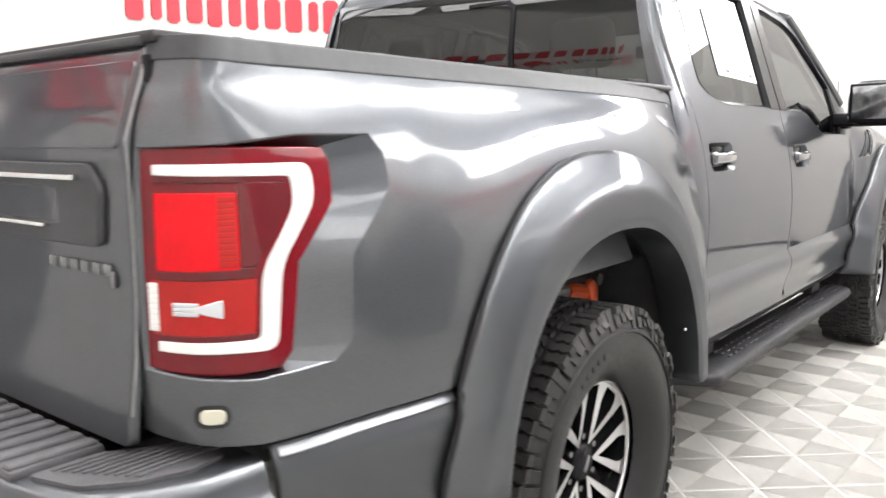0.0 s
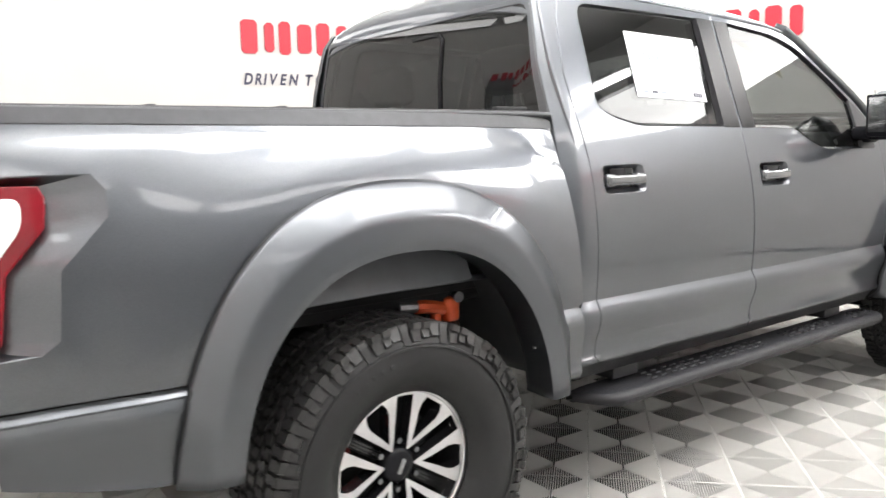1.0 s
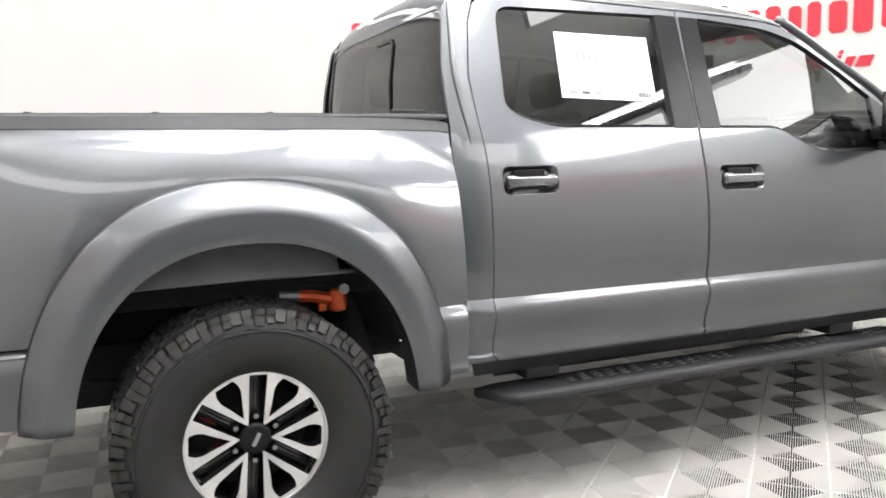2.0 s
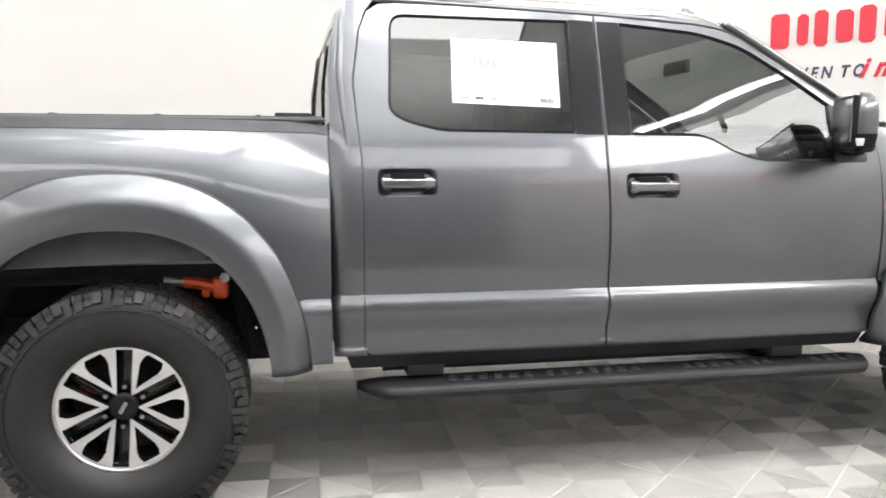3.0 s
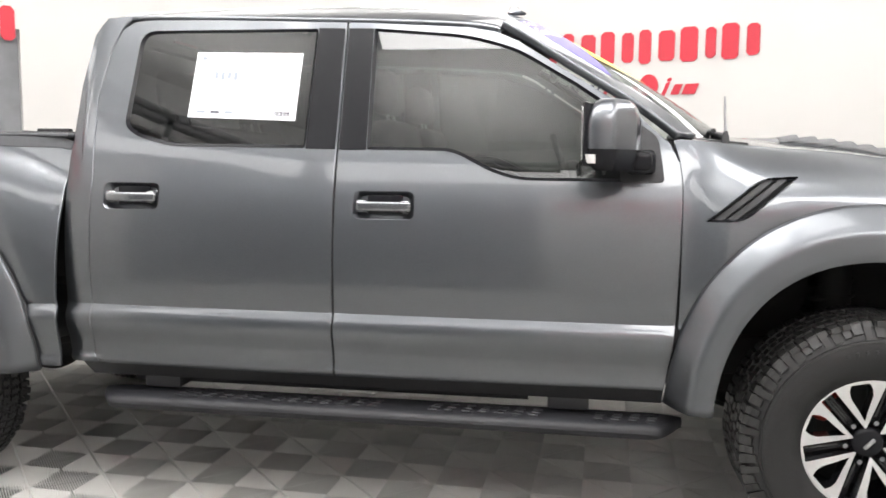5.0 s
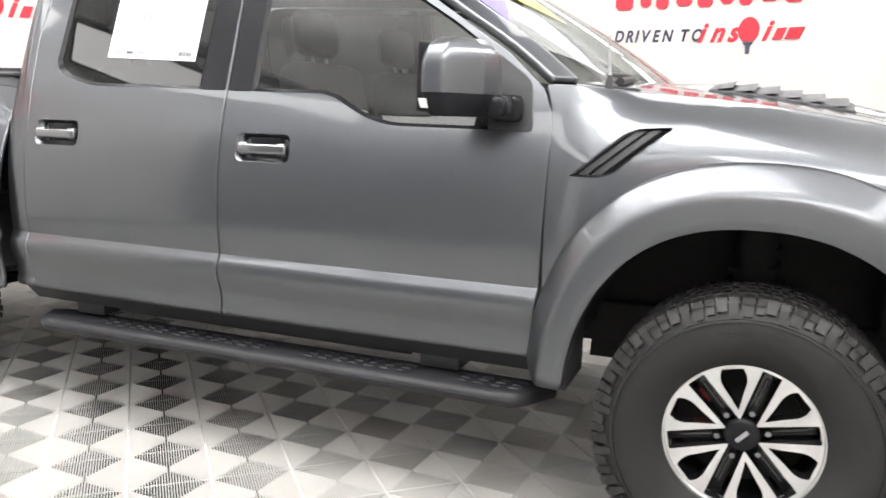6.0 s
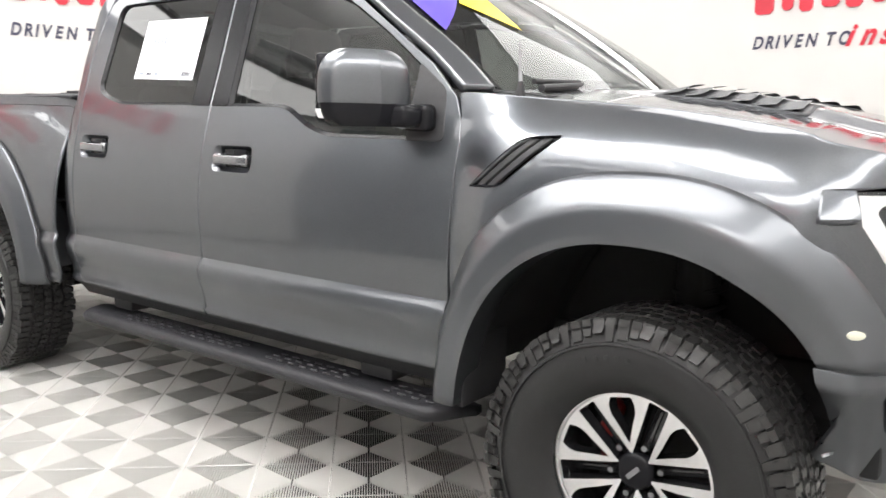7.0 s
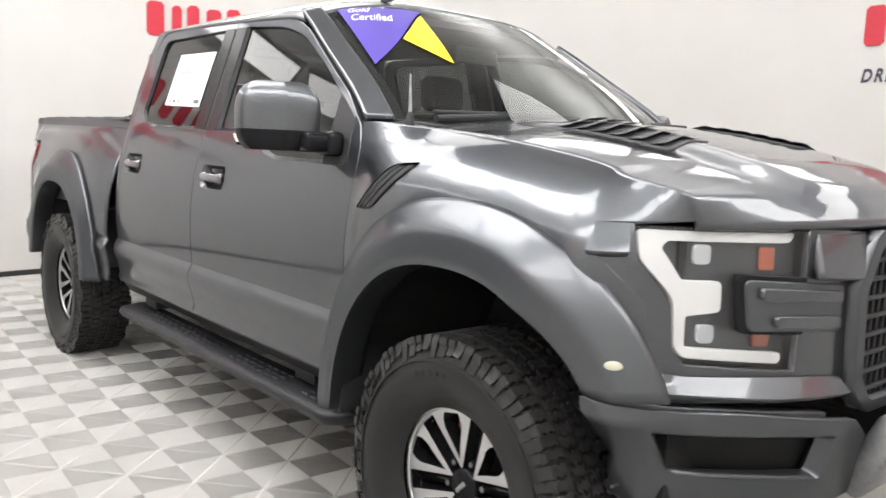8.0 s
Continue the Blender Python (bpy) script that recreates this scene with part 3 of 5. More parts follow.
def door_handle(cx, cz, parent, s):
    fn = fn_cab()
    rim_o, rim_i = pocket(cx, cz), [(cx + (p[0] - cx) * 0.86, cz + (p[1] - cz) * 0.72) for p in pocket(cx, cz)]
    # recess
    verts, faces = [], []
    m = len(rim_o)
    for lp, off in ((rim_o, 0.0), (rim_i, -0.018), ([(cx + (p[0] - cx) * 0.8, cz + (p[1] - cz) * 0.6) for p in rim_o], -0.03)):
        for p in lp:
            x, y, z = fn(*p)
            verts.append((x, s * (y + off), z))
    for r in range(2):
        for i in range(m):
            j = (i + 1) % m
            faces.append((r * m + i, r * m + j, (r + 1) * m + j, (r + 1) * m + i))
    faces.append(tuple(range(2 * m, 3 * m)))
    mesh_ob("handle_recess", verts, faces, PAINT, parent, True, 50)
    y = cab_w(cx, cz)
    bm = bmesh.new()
    add_box(bm, (cx, s * (y + 0.006), cz - 0.004), (0.205, 0.022, 0.036), None, 0.009, 3)
    add_box(bm, (cx - 0.082, s * (y - 0.004), cz - 0.004), (0.045, 0.03, 0.046), None, 0.01, 3)
    add_box(bm, (cx + 0.078, s * (y - 0.004), cz - 0.004), (0.040, 0.03, 0.046), None, 0.01, 3)
    part("door_handle", bm, HANDLE, parent, "satin grey pull handle")
    box("handle_cup", (cx, s * (y - 0.024), cz), (0.13, 0.010, 0.075), GLOSSBLACK, parent, 0.004)


for s in SIDES:
    rd = panel("rear_door", RD, fn_cab(), PAINT, truck, [RW, pocket(1.035, 1.226)], [[(0.868, z), (1.826, z)] for z in (CREASE, 0.755, 0.735, 0.65, 0.605, 0.59)], s=s)
    fd = panel("front_door", FD, fn_cab(), PAINT, truck, [FW, pocket(2.022, 1.208)], [[(1.839, z), (3.030, z)] for z in (0.755, 0.735, 0.65, 0.605, 0.59)] + [[(1.839, CREASE), (3.058, CREASE)]], s=s)
    door_handle(1.035, 1.226, rd, s)
    door_handle(2.022, 1.208, fd, s)
    # glass, trims and the black pillar covers
    g = panel("door_glass", RW, fn_glass(-0.012), PRIVACY, rd, rim=0.004, s=s, step=0.06, label="dark privacy glass")
    g.visible_shadow = False
    g = panel("door_glass", FW, fn_glass(-0.012), TINT, fd, rim=0.004, s=s, step=0.06, label="lightly tinted glass")
    g.visible_shadow = False
    panel("pillar_cover", [(1.722, 1.872), (1.823, 1.868), (1.823, 1.412), (1.712, 1.413)], fn_cab(0.004), GLOSSBLACK, rd, rim=0.01, s=s, label="gloss black pillar cover")
    panel("pillar_cover", [(1.842, 1.868), (1.934, 1.866), (1.940, 1.410), (1.842, 1.411)], fn_cab(0.004), GLOSSBLACK, fd, rim=0.01, s=s, label="gloss black pillar cover")
    panel("mirror_sail", rounded([(2.86, 1.548), (2.985, 1.462), (3.008, 1.303), (2.862, 1.303)], [0.01, 0.03, 0.02, 0.01]), fn_cab(0.003), BLACK, fd, rim=0.012, s=s)
    # window seals
    for lp, door in ((RW, rd), (FW, fd)):
        verts, faces = [], []
        c = Vector((sum(p[0] for p in lp) / len(lp), sum(p[1] for p in lp) / len(lp)))
        m = len(lp)
        f0, f1 = fn_cab(0.002), fn_cab(-0.014)
        for p in lp:
            x, y, z = f0(*p)
            verts.append((x, s * y, z))
        for i, p in enumerate(lp):
            t = (Vector(lp[(i + 1) % m]) - Vector(lp[i - 1])).normalized()
            o = Vector((t.y, -t.x))
            if not inside(tuple(Vector(p) + o * 0.006), lp):
                o = -o
            x, y, z = f1(p[0] + o.x * 0.012, p[1] + o.y * 0.012)
            verts.append((x, s * y, z))
        for i in range(m):
            faces.append((i, (i + 1) % m, m + (i + 1) % m, m + i))
        mesh_ob("window_seal", verts, faces, GLOSSBLACK, door, True, 60)
    # rear cab corner between bed and door
    panel("cab_corner", [(0.752, 0.57), (0.746, 0.80), (0.746, 1.36), (0.750, 1.42), (0.752, 1.65), (0.782, 1.86), (0.832, 1.928), (0.93, 1.928), (0.898, 1.888), (0.866, 1.806), (0.835, 1.604), (0.847, 1.45), (0.860, 1.30), (0.860, 0.60), (0.877, 0.575)],
          fn_cab(), PAINT, truck, creases=[[(0.774, CREASE), (0.860, CREASE)]], s=s, step=0.02)
    # dark sheets behind the door seams: the gaps' shade put into colour
    panel("door_jamb", [(2.99, 0.62), (3.10, 0.78), (3.13, 1.30), (3.12, 1.435), (3.05, 1.450), (2.99, 1.455)], fn_cab(-0.022), DARK, truck, s=s, step=0.05)
    panel("door_gap", [(1.808, 0.575), (1.857, 0.575), (1.857, 1.885), (1.808, 1.885)], fn_cab(-0.014), DARK, truck, s=s, step=0.06, rim=0.004)
    panel("door_gap", [(0.85, 0.585), (0.882, 0.585), (0.882, 1.30), (0.870, 1.45), (0.860, 1.60), (0.890, 1.806), (0.862, 1.82), (0.828, 1.60), (0.840, 1.45), (0.850, 1.30)], fn_cab(-0.014), DARK, truck, s=s, step=0.04, rim=0.004)
    # rocker under the doors
    panel("rocker", [(0.80, 0.565), (3.03, 0.565), (3.03, 0.51), (0.82, 0.51)], lambda u, z: (u, 0.90 + (z - 0.51) * 0.7, z), BLACK, truck, s=s, step=0.06)


# ---- roof, pillars, windscreen: one surface from the door seams to the middle line ----
SEAM = [(0.79, 1.80), (0.815, 1.880), (0.85, 1.922), (0.95, 1.934), (1.3, 1.924), (1.83, 1.906), (2.2, 1.889), (2.38, 1.870), (2.482, 1.826), (2.694, 1.690), (2.901, 1.560), (3.045, 1.450)]
MID = [(0.79, 1.87), (0.81, 1.945), (0.87, 1.992), (1.02, 2.017), (1.4, 2.032), (1.9, 2.028), (2.25, 2.014), (2.47, 1.982), (2.64, 1.908), (2.92, 1.758), (3.17, 1.607), (3.40, 1.447)]


def spline_at(P, t):
    k = t * (len(P) - 1)
    i = min(int(k), len(P) - 2)
    f = k - i
    a, b, c, d = P[max(i - 1, 0)], P[i], P[i + 1], P[min(i + 2, len(P) - 1)]
    return tuple(0.5 * (2 * b[q] + (c[q] - a[q]) * f + (2 * a[q] - 5 * b[q] + 4 * c[q] - d[q]) * f * f + (3 * b[q] - a[q] - 3 * c[q] + d[q]) * f ** 3) for q in range(2))


def roof_at(t, v, lift=0.0):
    """t along the truck (0 rear, 1 cowl), v across: -1 passenger seam, 0 middle, 1 driver's seam."""
    xs, zs = spline_at(SEAM, t)
    xm, zm = spline_at(MID, t)
    w = cab_w(max(xs, 0.84), zs) - 0.002
    q = 1 - abs(v)
    e = 1 - (1 - q) ** 2.2
    h = 1 - (1 - q) ** 3.4
    y = w * (1 - q) ** 1.0
    p = Vector((xs + (xm - xs) * e, math.copysign(y, v) if v else 0.0, zs + (zm - zs) * h))
    return p + Vector((0, 0, lift))


T_WS, V_P = 7.35 / 11, 0.915      # where the glass begins: along, and across (past the pillars)
grid("roof", lambda a, b: roof_at(a * T_WS, 2 * b - 1), 60, 64, PAINT, truck, flip=True, thick=0.02)
for s in SIDES:
    grid("front_pillar", lambda a, b: roof_at(T_WS + a * (1 - T_WS), s * (1 - b * (1 - V_P))), 40, 8, PAINT, truck, flip=s > 0, thick=0.03)
ws = grid("windscreen", lambda a, b: roof_at(T_WS + 0.004 + a * (1 - T_WS - 0.004), V_P * (2 * b - 1) * 0.995, -0.004), 40, 48, SCREEN, truck, flip=True, label="clear windscreen with corner decals")
ws.visible_shadow = False
# black band round the windscreen
for s in SIDES:
    grid("screen_border", lambda a, b: roof_at(T_WS + 0.004 + a * (1 - T_WS - 0.004), s * (V_P - 0.006 - 0.045 * b), -0.009), 40, 3, GLOSSBLACK, truck, flip=s > 0)
grid("screen_border", lambda a, b: roof_at(T_WS + 0.004 + a * 0.02, V_P * (2 * b - 1) * 0.99, -0.009), 3, 48, GLOSSBLACK, truck, flip=True)


# decals inside the glass
def decal(name, poly, material, label):
    n = 10
    verts, faces = [], []
    a, b, c = [Vector(p) for p in poly]
    idx = {}
    for i in range(n + 1):
        for j in range(n + 1 - i):
            p = a + (b - a) * (i / n) + (c - a) * (j / n)
            idx[i, j] = len(verts)
            verts.append(roof_at(p.x, p.y, 0.003))
    for i in range(n):
        for j in range(n - i):
            faces.append((idx[i, j], idx[i + 1, j], idx[i, j + 1]))
            if i + j < n - 1:
                faces.append((idx[i + 1, j], idx[i + 1, j + 1], idx[i, j + 1]))
    return mesh_ob(name, verts, faces, material, ws, label=label)


# ---- cab back with its window ----
def fn_back(off=0.0):
    def f(u, z):
        x = 0.756 + 0.03 * max(0, z - 1.62) / 0.25 + 0.12 * max(0, z - 1.84) + 0.045 * (abs(u) / 0.9) ** 8 - off
        return (x, u, z)
    return f


BACKW = rounded([(-0.795, 1.44), (0.795, 1.44), (0.705, 1.866), (-0.705, 1.866)], 0.045)
back = panel("cab_back", [(-0.93, 0.60), (0.93, 0.60), (0.945, 1.25), (0.90, 1.42), (0.79, 1.75), (0.745, 1.88), (-0.745, 1.88), (-0.79, 1.75), (-0.90, 1.42), (-0.945, 1.25)], fn_back(), PAINT, truck, [BACKW], step=0.05)
g = panel("back_glass", BACKW, fn_back(-0.006), PRIVACY, back, rim=0.004, step=0.08, label="dark sliding rear window")
g.visible_shadow = False
# the slider's seal: up one side and a short way along the top
SLIDER = [(0.235, 1.44), (0.235, 1.79), (0.205, 1.815), (0.02, 1.815), (0.02, 1.806), (0.200, 1.806), (0.221, 1.785), (0.221, 1.44)]
panel("slider_seal", SLIDER, fn_back(0.002), GLOSSBLACK, back, step=0.03, rim=0.008)
box("high_stop_lamp", (0.822, 0, 1.925), (0.03, 0.36, 0.028), REDLENS, truck, 0.006)

# ---- bed side with the cut-out for the tail lamp ----
NOTCH = [(-1.256, 1.292), (-1.10, 1.297), (-0.95, 1.312), (-0.785, 1.312), (-0.757, 1.275), (-0.760, 1.215), (-0.868, 1.105), (-0.880, 0.955), (-0.92, 0.925), (-1.06, 0.918), (-1.256, 0.935)]
LAMP = [(-1.254, 1.287), (-1.10, 1.287), (-0.97, 1.286), (-0.897, 1.285), (-0.888, 1.262), (-0.896, 1.20), (-0.980, 1.105), (-1.000, 0.958), (-1.018, 0.938), (-1.09, 0.935), (-1.254, 0.941)]
r_in = [arc(XR, 0.655, 0.80, p) for p in np.linspace(math.pi - arc_phi(0.812, 0.80), arc_phi(0.56, 0.80), 40)]
BED = [(-1.268, 0.835), (-1.12, 0.818), (-1.05, 0.812)] + r_in + [(0.742, 0.56), (0.736, 0.82), (0.742, 1.425), (0.70, 1.44), (0.3, 1.447), (-1.10, 1.455), (-1.268, 1.455)]


def strip(name, A, B, fa, fb, material, parent, s, closed=True, label="", sub=4):
    """A facet band between two outlines of equal count on two surfaces."""
    verts, faces = [], []
    m = len(A)
    A2, B2 = [], []
    for i in range(m if closed else m - 1):
        for q in range(sub):
            t = q / sub
            A2.append(Vector(A[i]).lerp(Vector(A[(i + 1) % m]), t))
            B2.append(Vector(B[i]).lerp(Vector(B[(i + 1) % m]), t))
    if not closed:
        A2.append(Vector(A[-1]))
        B2.append(Vector(B[-1]))
    k = len(A2)
    for lp, f in ((A2, fa), (B2, fb)):
        for p in lp:
            x, y, z = f(p.x, p.y)
            verts.append((x, s * y, z))
    for i in range(k if closed else k - 1):
        f = (i, (i + 1) % k, k + (i + 1) % k, k + i)
        faces.append(f if s < 0 else f[::-1])
    return mesh_ob(name, verts, faces, material, parent, True, 28, label)


def poly_scale(poly, kx, kz):
    cx, cz = sum(p[0] for p in poly) / len(poly), sum(p[1] for p in poly) / len(poly)
    return [(cx + (p[0] - cx) * kx, cz + (p[1] - cz) * kz) for p in poly]


def tail_lamp(s, parent):
    lens = panel("tail_lamp", LAMP, fn_bed(-0.008), REDLENS, parent, rim=0.03, s=s, step=0.025, label="red tail lamp with a pale light band", round_edge=0.006)
    fl = fn_bed(-0.004)
    fp = fn_bed(-0.001)
    # light band: along the top, down the outer edge with a kink, along the foot
    band = [(-1.222, 1.262), (-0.937, 1.262), (-0.937, 1.205), (-1.013, 1.105), (-1.026, 0.968), (-1.222, 0.972),
            (-1.222, 0.984), (-1.050, 0.984), (-1.042, 1.098), (-0.974, 1.195), (-0.974, 1.246), (-1.222, 1.250)]
    panel("light_band", rounded(band, [0, 0.02, 0.03, 0.03, 0.02, 0, 0, 0.015, 0.03, 0.03, 0.015, 0]), fp, LIGHTPIPE, lens, rim=0.006, s=s, step=0.02, label="milky light band")
    panel("reflector", [(-1.222, 1.218), (-1.082, 1.218), (-1.082, 1.100), (-1.222, 1.100)], fl, REDLENSBRIGHT, lens, rim=0.006, s=s, step=0.02, label="bright red reflector")
    panel("smoked_lens", [(-1.076, 1.234), (-0.987, 1.232), (-0.987, 1.195), (-1.055, 1.105), (-1.076, 1.105)], fl, REDLENSDARK, lens, rim=0.006, s=s, step=0.02, label="smoked dark red lens")
    panel("reversing_lens", [(-1.235, 1.082), (-1.056, 1.082), (-1.062, 0.998), (-1.235, 0.998)], fl, REDLENSMID, lens, rim=0.006, s=s, step=0.02, label="lighter red lens")
    panel("reversing_glass", [(-1.152, 1.041), (-1.112, 1.052), (-1.112, 1.026), (-1.152, 1.037)], fp, PROJ, lens, rim=0.004, s=s, step=0.02, label="small clear arrow")
    for z in (1.0445, 1.0375, 1.0305):
        panel("arrow_bar", [(-1.192, z), (-1.150, z), (-1.150, z + 0.003), (-1.192, z + 0.003)], fp, PROJ, lens, rim=0.003, s=s, step=0.02)
    # dark seams between the lenses, and the finely ribbed end of the reflector
    for q in ([(-1.222, 1.096), (-1.060, 1.100), (-1.058, 1.087), (-1.222, 1.086)], [(-1.222, 1.247), (-0.978, 1.243), (-0.990, 1.236), (-1.222, 1.238)], [(-1.222, 0.995), (-1.052, 0.995), (-1.052, 0.987), (-1.222, 0.987)]):
        panel("lens_seam", q, fn_bed(-0.0035), REDLENSDARK, lens, rim=0.005, s=s, step=0.02)
    for q in range(12):
        z = 1.106 + q * 0.0092
        panel("reflector_rib", [(-1.112, z), (-1.084, z), (-1.084, z + 0.0055), (-1.112, z + 0.0055)], fn_bed(-0.0025), REDLENSMID, lens, rim=0.003, s=s, step=0.02)
    for q in range(9):
        z = 1.004 + q * 0.0085
        panel("lens_rib", [(-1.240, z), (-1.222, z), (-1.222, z + 0.005), (-1.240, z + 0.005)], fp, LIGHTPIPE, lens, rim=0.003, s=s, step=0.02)
    return lens


for s in SIDES:
    bed = panel("bed_side", BED, fn_bed(), PAINT, truck, [NOTCH], [[(0.62, CREASE), (0.738, CREASE)]], s=s, step=0.022)
    strip("lamp_surround", NOTCH, LAMP, fn_bed(0.0), fn_bed(-0.042), PAINT, bed, s)
    tail_lamp(s, truck)
    # rear lower panel behind the wheel
    panel("rear_valance", [(-1.035, 0.80), (-0.618, 0.803), (-0.640, 0.70), (-0.66, 0.575), (-0.85, 0.60), (-1.02, 0.64)], fn_bed(-0.004), FLARE, truck, s=s, step=0.03)
    panel("valance_ledge", [(-1.028, 0.799), (-0.622, 0.802), (-0.624, 0.789), (-1.027, 0.786)], lambda u, z: fn_bed(-0.003 + 0.5 * (0.802 - z))(u, z), FLARE, truck, s=s, step=0.012, rim=0.012)
    panel("marker_rim", rounded([(-1.162, 0.849), (-1.106, 0.849), (-1.106, 0.885), (-1.162, 0.885)], 0.0178), fn_bed(0.001), BLACK, truck, s=s, step=0.01, rim=0.01)
    panel("marker_lamp", rounded([(-1.151, 0.857), (-1.115, 0.857), (-1.115, 0.877), (-1.151, 0.877)], 0.0098), fn_bed(0.004), MARKER, truck, s=s, step=0.01, rim=0.01, label="pale oval side marker")
    # rail cap
    bm = bmesh.new()
    add_box(bm, (-0.175, s * 0.848, 1.456), (1.82, 0.075, 0.018), None, 0.008, 3)
    part("rail_cap", bm, RAIL, truck, "dull grey plastic bed rail cap")
    panel("rail_side", [(-1.258, 1.428), (-1.10, 1.427), (0.3, 1.417), (0.70, 1.410), (0.738, 1.402), (0.742, 1.432), (0.70, 1.446), (0.3, 1.453), (-1.10, 1.461), (-1.258, 1.461)], fn_bed(0.004), RAIL, truck, s=s, step=0.03, rim=0.012, label="dull grey rail edge")
    box("bed_inner_wall", (-0.20, s * 0.80, 1.16), (1.86, 0.03, 0.55), DARK, truck, 0.004)

box("bed_floor", (-0.20, 0, 0.87), (1.86, 1.62, 0.04), DARK, truck, 0.004)
box("bed_front_wall", (0.728, 0, 1.15), (0.03, 1.70, 0.56), PAINT, truck, 0.006)
tonneau = box("tonneau_cover", (-0.20, 0, 1.462), (1.86, 1.66, 0.02), TONNEAU, None, 0.006)
tagged(tonneau, "low black tonneau cover over the truck bed", "bed cover")
for q in range(5):
    box("cross_seam", (-0.95 + q * 0.36, 0, 1.4735), (0.02, 1.62, 0.006), BLACK, tonneau, 0.002)
for s in SIDES:
    box("clamp", (0.62, s * 0.80, 1.478), (0.14, 0.03, 0.014), BLACK, tonneau, 0.004)

# ---- tailgate ----
TGX = Curve1([(0.80, -1.195), (0.86, -1.190), (0.97, -1.176), (1.10, -1.170), (1.26, -1.172), (1.29, -1.176), (1.32, -1.168), (1.36, -1.155), (1.40, -1.140), (1.44, -1.129), (1.46, -1.122)])


def fn_gate(off=0.0):
    return lambda u, z: (TGX(z) - off, u, z)


for s in SIDES:
    panel("gate_edge", [(-s * 0.7975 - 0.0025, 0.86), (-s * 0.7975 + 0.0025, 0.86), (-s * 0.7975 + 0.0025, 1.45), (-s * 0.7975 - 0.0025, 1.45)], lambda u, z: (TGX(z) + 0.004, u, z), STEEL, truck, step=0.05, rim=0.004)
gate = panel("tailgate", rounded([(-0.797, 0.812), (0.797, 0.812), (0.797, 1.452), (-0.797, 1.452)], 0.012), fn_gate(), PAINT, truck, step=0.04)
panel("gate_spoiler", rounded([(-0.79, 1.292), (0.79, 1.292), (0.79, 1.425), (-0.79, 1.425)], 0.01), fn_gate(0.005), PAINT, gate, step=0.05, rim=0.008)
panel("gate_moulding", rounded([(-0.72, 1.13), (0.72, 1.13), (0.735, 1.225), (0.70, 1.262), (-0.70, 1.262), (-0.735, 1.225)], 0.015), fn_gate(0.012), RAIL, gate, [rounded([(-0.60, 1.16), (0.60, 1.16), (0.60, 1.225), (-0.60, 1.225)], 0.015)], step=0.03, rim=0.014)
box("gate_cap", (-1.108, 0, 1.456), (0.060, 1.60, 0.016), RAIL, gate, 0.006)
box("gate_trim", (-1.190, 0, 1.242), (0.016, 1.36, 0.010), CHROME, gate, 0.003)
box("gate_trim", (-1.190, 0, 1.158), (0.016, 1.14, 0.008), CHROME, gate, 0.003)
for q in range(6):
    y = -0.735 + q * 0.036
    box("badge_bar", (-1.174, y, 1.092), (0.008, 0.024, 0.022), HANDLE, gate, 0.004)
box("badge_bar", (-1.174, -0.752, 1.078), (0.008, 0.012, 0.030), HANDLE, gate, 0.004)

# ---- rear bumper ----
bump = new("rear_bumper")
bump.parent = truck
BUMP_PLAN = [(-1.048, 0.966), (-1.15, 0.962), (-1.25, 0.922), (-1.32, 0.86), (-1.36, 0.74), (-1.385, 0.5), (-1.39, 0.0)]


def sweep_section(name, plan, section, material, parent, label="", n=10):
    """A bar whose section (out, z) runs along a line in plan, mirrored to the far side."""
    pl = Plan([(p[1], p[0]) for p in plan], 0.0)      # (half-width, x)
    L = pl.L[-1]
    rows = []
    for i in range(n * (len(plan) - 1) + 1):
        u = L * i / (n * (len(plan) - 1))
        rows.append([(pl(u, o), z) for o, z in section])
    verts, faces = [], []
    m = len(section)
    allrows = [[(p.y, -p.x, z) for p, z in r] for r in rows] + [[(p.y, p.x, z) for p, z in r] for r in rows[::-1][1:]]
    for r in allrows:
        verts += r
    for i in range(len(allrows) - 1):
        for k in range(m):
            faces.append((i * m + k, i * m + (k + 1) % m, (i + 1) * m + (k + 1) % m, (i + 1) * m + k))
    faces += [tuple(range(m)), tuple(range((len(allrows) - 1) * m, len(allrows) * m))]
    bm = bmesh.new()
    vs = [bm.verts.new(v) for v in verts]
    for f in faces:
        try:
            bm.faces.new([vs[i] for i in f])
        except ValueError:
            pass
    bmesh.ops.remove_doubles(bm, verts=bm.verts, dist=1e-5)
    return part(name, bm, material, parent, label, 40)


sec = [(-0.13, 0.788), (-0.025, 0.785), (-0.010, 0.778), (-0.002, 0.762), (0.002, 0.735), (0.014, 0.722), (0.016, 0.66), (0.008, 0.60), (-0.02, 0.575), (-0.13, 0.575)]
sweep_section("bumper_face", BUMP_PLAN, sec, FLARE, bump)
box("step_pad", (-1.268, 0, 0.789), (0.155, 1.44, 0.018), PAD, bump, 0.006, label="ribbed dark step pad")
for q in range(30):
    box("pad_rib", (-1.270, -0.70 + q * 0.0483, 0.800), (0.146, 0.026, 0.010), PAD, bump, 0.003, seg=1)
PADS = rounded([(-1.078, 0.815), (-1.085, 0.905), (-1.16, 0.915), (-1.232, 0.890), (-1.298, 0.836), (-1.325, 0.735), (-1.215, 0.735)], 0.012)
